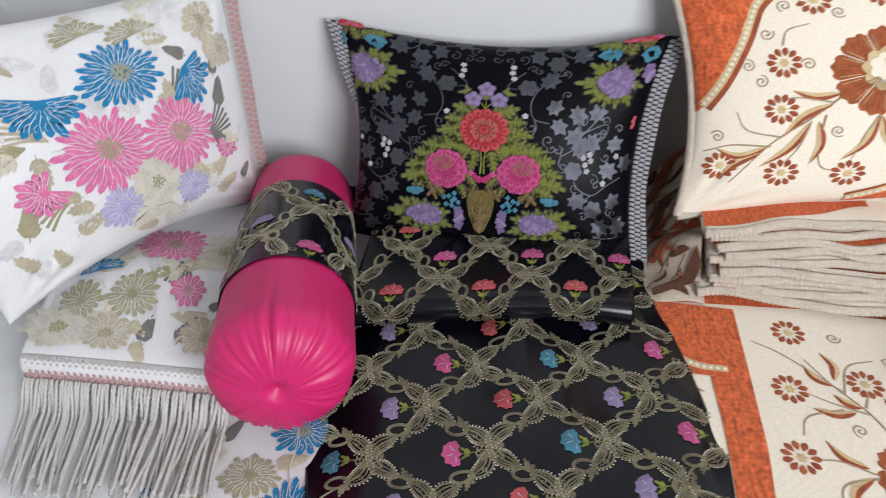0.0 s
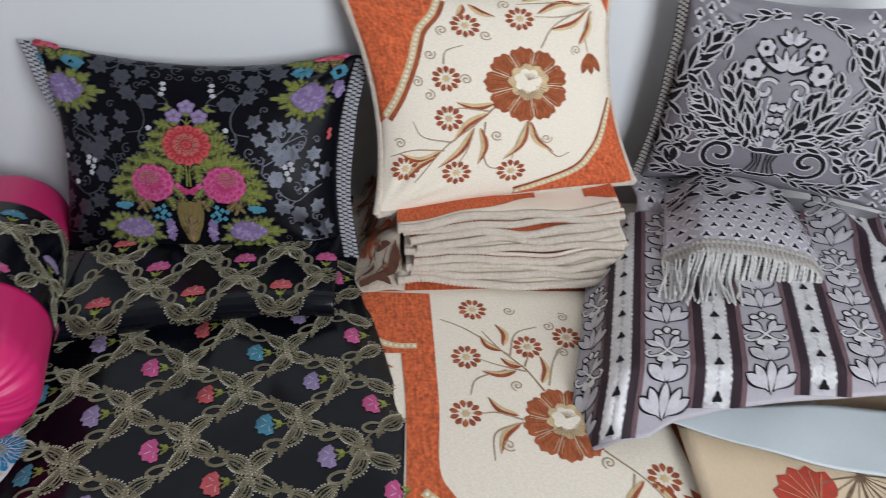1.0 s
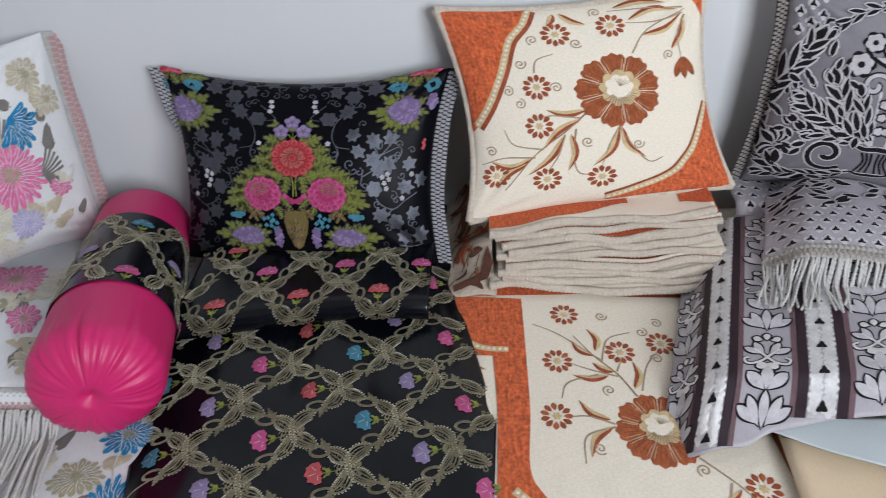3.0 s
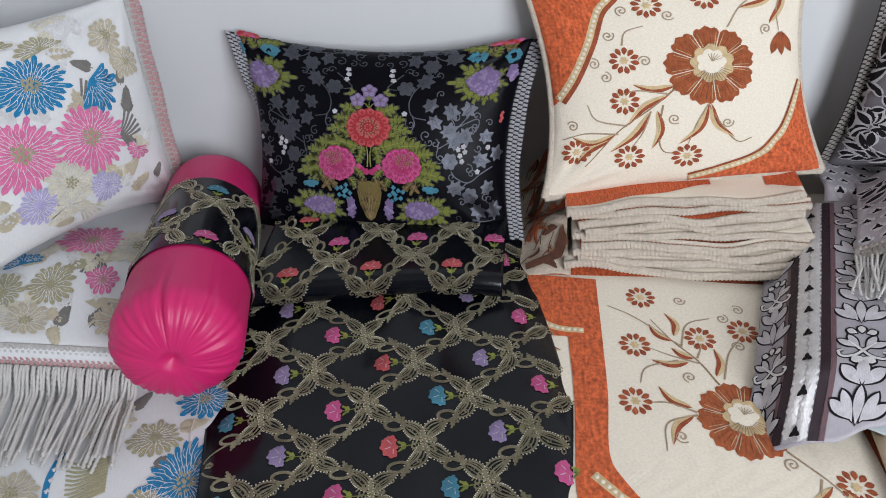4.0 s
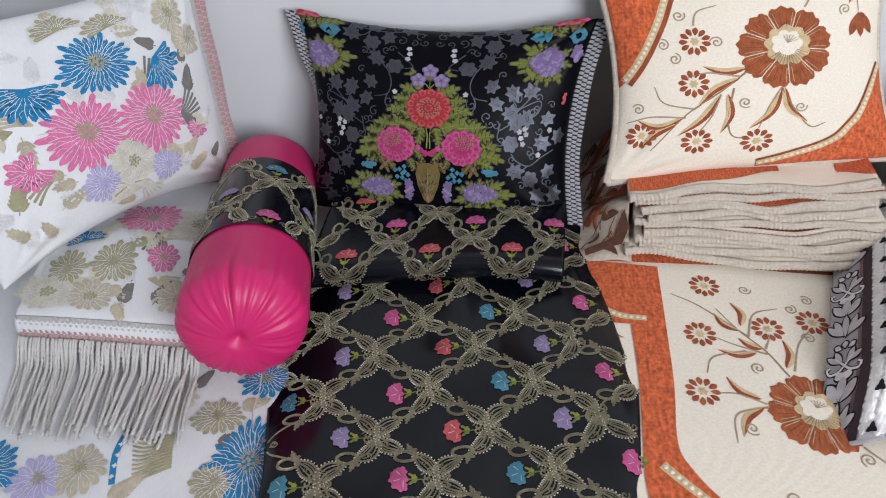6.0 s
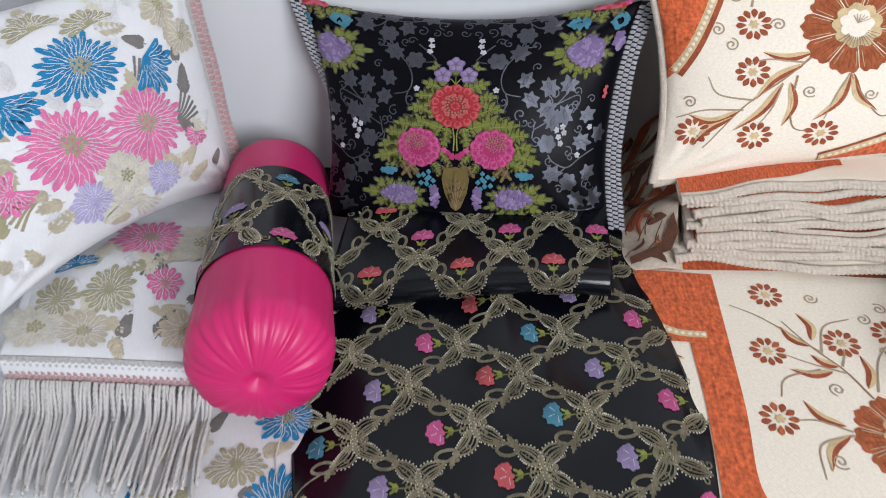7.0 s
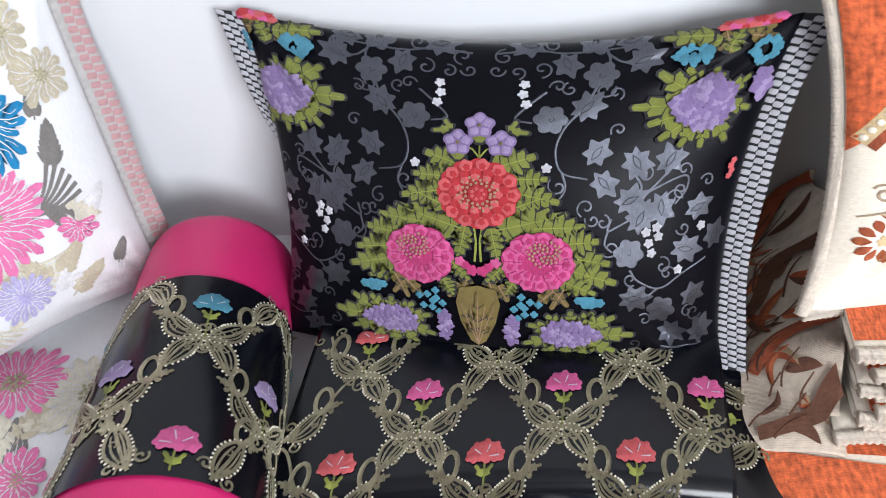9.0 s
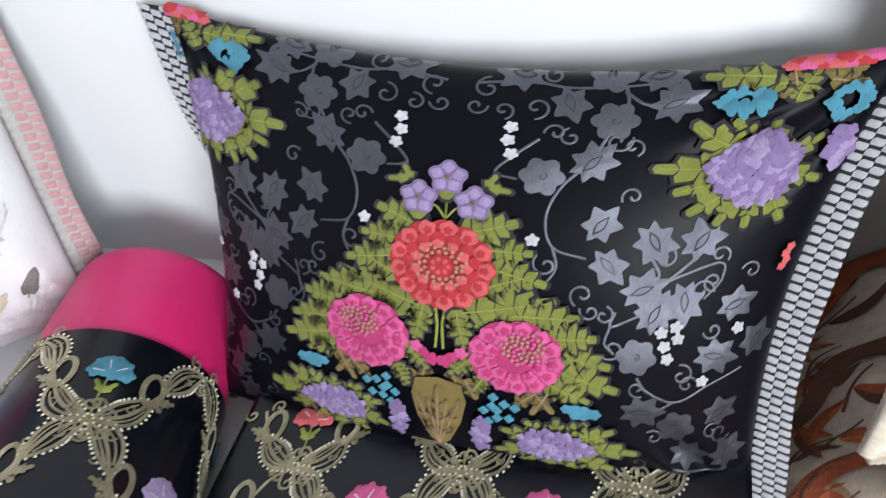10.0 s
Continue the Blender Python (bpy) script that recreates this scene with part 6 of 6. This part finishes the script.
for k in range(-1, 6):
    s0 = 0.013 + 0.146 * k
    end = float(grey_hem(s0)) - 0.004
    rows_t = np.linspace(0.025, end, 60)
    for off, w, mt, nm in ((-0.026, 0.014, AUBER, "dark_stripe"), (0.026, 0.014, AUBER, "dark_stripe"), (-0.037, 0.007, ROSEB, "rose_stripe"), (0.037, 0.007, ROSEB, "rose_stripe")):
        p = clip_col(column(s0 + off, rows_t))
        if len(p) > 5:
            A.stroke(nm, mt, p, w, None, 0.0005, 0.0001)
    p = clip_col(column(s0, rows_t))
    if len(p) > 5:
        A.stroke("sequin_stripe", LGREY, p, 0.034, None, 0.0007, 0.0003)
    for t in np.arange(0.03, end - 0.008, 0.0125):
        c = column(s0, [t])[0]
        if -0.04 < c[0] < 0.73:
            A.bloom("spot", SEQUIN, c + (0.0095, 0), 0.0100, 5, 0.3, 0.0012, 0.0006, ang=t * 70)
            A.bloom("spot", SEQUIN, c - (0.0095, 0.004), 0.0100, 5, 0.3, 0.0012, 0.0006, ang=t * 50)
    for i, t in enumerate(np.arange(end - 0.012, 0.03, -0.048)):
        c = column(s0, [t])[0]
        if -0.04 < c[0] < 0.73:
            A.begin()
            for q in range(3):
                A.petal("sequin_trefoil", INK, c, -1.57 + 2.1 * q, 0.0085, 0.0072, 0.0024)
            A.end()
    s1 = max(s0 + 0.073, -0.050)
    base = float(grey_hem(s1)) - 0.012
    for i in range(3):
        t0 = base - 0.152 * i

        def C(dx, dt, t0=t0):
            return column(s1 + dx, [t0 + dt])[0]
        if t0 < 0.06 or not -0.07 < s1 < 0.70:
            continue
        A.begin()
        for q in (-2, 2, -1, 1, 0):
            outlined(A, "palmette", C(0.004 * q, -0.003 * abs(q)), radians(-90 + q * 27), 0.045 - 0.006 * abs(q), 0.0125, LGREY, 0.0006 + 0.0003 * (2 - abs(q)))
        A.end()
        A.begin()
        for q in (-1, 1, 0):
            outlined(A, "heart_bud", C(0.002 * q, -0.046), radians(-90 + q * 46), 0.034, 0.0165, LGREY, 0.0006 + 0.0004 * (q == 0))
        A.end()
        A.begin()
        for q in (-1, 1, 0):
            outlined(A, "trefoil", C(0.0, -0.086), radians(90 + q * 62), 0.017, 0.0125, SEQUIN, 0.0006)
        A.end()
        for sg in (1, -1):
            inked(A, "scroll", curve(C(-0.018 * sg, -0.115), C(-0.004 * sg, -0.102), C(0.010 * sg, -0.089), C(0.026 * sg, -0.085), C(0.031 * sg, -0.093), C(0.025 * sg, -0.097), n=12), 0.0042, 0.0036, INK, SEQUIN, 0.0042)
        A.begin()
        for q in (-2, -1, 1, 2):
            outlined(A, "fan", C(0.004 * q, -0.104), radians(-90 + q * 32), 0.026, 0.0100, LGREY)
        A.end()
        A.begin()
        for q in (-1, 1, 0):
            outlined(A, "small_bud", C(0.006 * q, -0.131), radians(-90 + q * 70), 0.014, 0.0100, SEQUIN)
        A.end()
A.lay(grey_drape, grey_striped, labels={"dark_stripe": "dark aubergine satin stripe", "palmette": "silver palmette outlined in black"})

# folded grey cover: damask top, dotted fall, braid and fringe
A = Art()
rng = random.Random(23)
for i in range(46):
    c = np.array((rng.uniform(0.02, 0.28), rng.uniform(0.0, 0.085)))
    a = rng.choice((1, -1)) * rng.uniform(0.0, 0.7) + (3.14 if c[0] < 0.15 else 0)
    ink_leaf(A, c, c + 0.03 * np.array((math.cos(a), math.sin(a))), 0.008)
for i in range(13):
    for j in range(5):
        clover(A, (0.012 + 0.024 * i + 0.012 * (j % 2), 0.1 + 0.0225 * j), 0.008, -1.57)
A.lay(grey_fold, grey_folded)
gs = np.linspace(0.302, -0.002, 50)
gf0, gf1 = grey_fold(gs, np.full(50, 0.203)) + (0, 0, 0.003), grey_fold(gs, np.full(50, 0.228)) + (0, -0.001, 0.003)
gh_f, gh_len = ribbon_surface(gf0, gf1)
if normals(gh_f, np.array([0.5]), np.array([0.1]))[0][2] < 0:
    gh_f = flipped(gh_f)
braid(gh_f, gh_len, grey_folded, GCORD, (GCORD, BRAIDT, GCORD), rows=3, pitch=0.008, label="grey woven hem braid")
n_cord = 75
ss = np.linspace(0.0, 0.30, n_cord)
fringe(grey_folded, grey_fold(ss, np.full(n_cord, 0.226)) + (0, -0.001, 0.001), [(-0.35 + 1.9 * max(0, s - 0.05), -0.95 + 1.5 * max(0, s - 0.05)) for s in ss], 0.095, 0.558, 0.0019, CORD, 31, 0.010, 0.010)


# dotted grey cover folded beneath the grey cushion
@flipped
def dotted(s, t):
    return np.stack([0.725 + s, 1.07 - t - 0.25 * s, 0.563 + 0.004 * np.sin(s * 20) - 0.07 * smooth01((t - 0.09) / 0.06)], -1)


dotted_cover = thing("folded_cover", "silver grey dotted cover folded beneath the grey cushion", "folded cover")
slab("cloth", dotted, 0.0, 0.5, 0.0, 0.15, 40, 30, 0.004, GREY, dotted_cover)
slab("under_fold", lambda s, t: dotted(s, t) - np.array((-0.01, 0.004, 0.014)), 0.0, 0.5, 0.0, 0.15, 30, 24, 0.004, GREY, dotted_cover)
A = Art()
for i in range(12):
    for j in range(5):
        clover(A, (0.012 + 0.024 * i + 0.012 * (j % 2), 0.02 + 0.026 * j), 0.008, -1.57)
A.lay(dotted, dotted_cover)

# printed beige cover
A = Art()
A.begin()
for k in range(7):
    a = radians(60 + 25 * k)
    A.petal("printed_flower", PRINTR, (-0.03, 0.075), a, 0.062, 0.04, 0.0005 + 0.0001 * k, 0.0003, 1.2)
for k in range(9):
    a = radians(65 + 18 * k)
    A.stroke("printed_flower", ECRU, curve((-0.03, 0.075), (-0.03 + 0.055 * math.cos(a), 0.075 + 0.055 * math.sin(a)), n=6), 0.0012, 0.0008, 0.0016)
A.end()
for k in range(9):
    a = radians(-150 + 33 * k)
    c, d = np.array((0.05, 0.125)), np.array((math.cos(a), math.sin(a)))
    n = np.array((-d[1], d[0]))
    q = np.linspace(0, 1, 14)
    for sg in (1, -1):
        A.stroke("outline", PRINTB, c + np.outer(q * 0.105, d) + np.outer(sg * 0.017 * np.sin(math.pi * q ** 1.3), n), 0.0022, 0.003)
    A.stroke("outline", PRINTB, c + np.outer(q * 0.06, d), 0.0014, 0.001)
mum(A, (0.3, 0.1), 0.06, PRINTR, 9)
A.lay(beige_sheet, beige_spread)
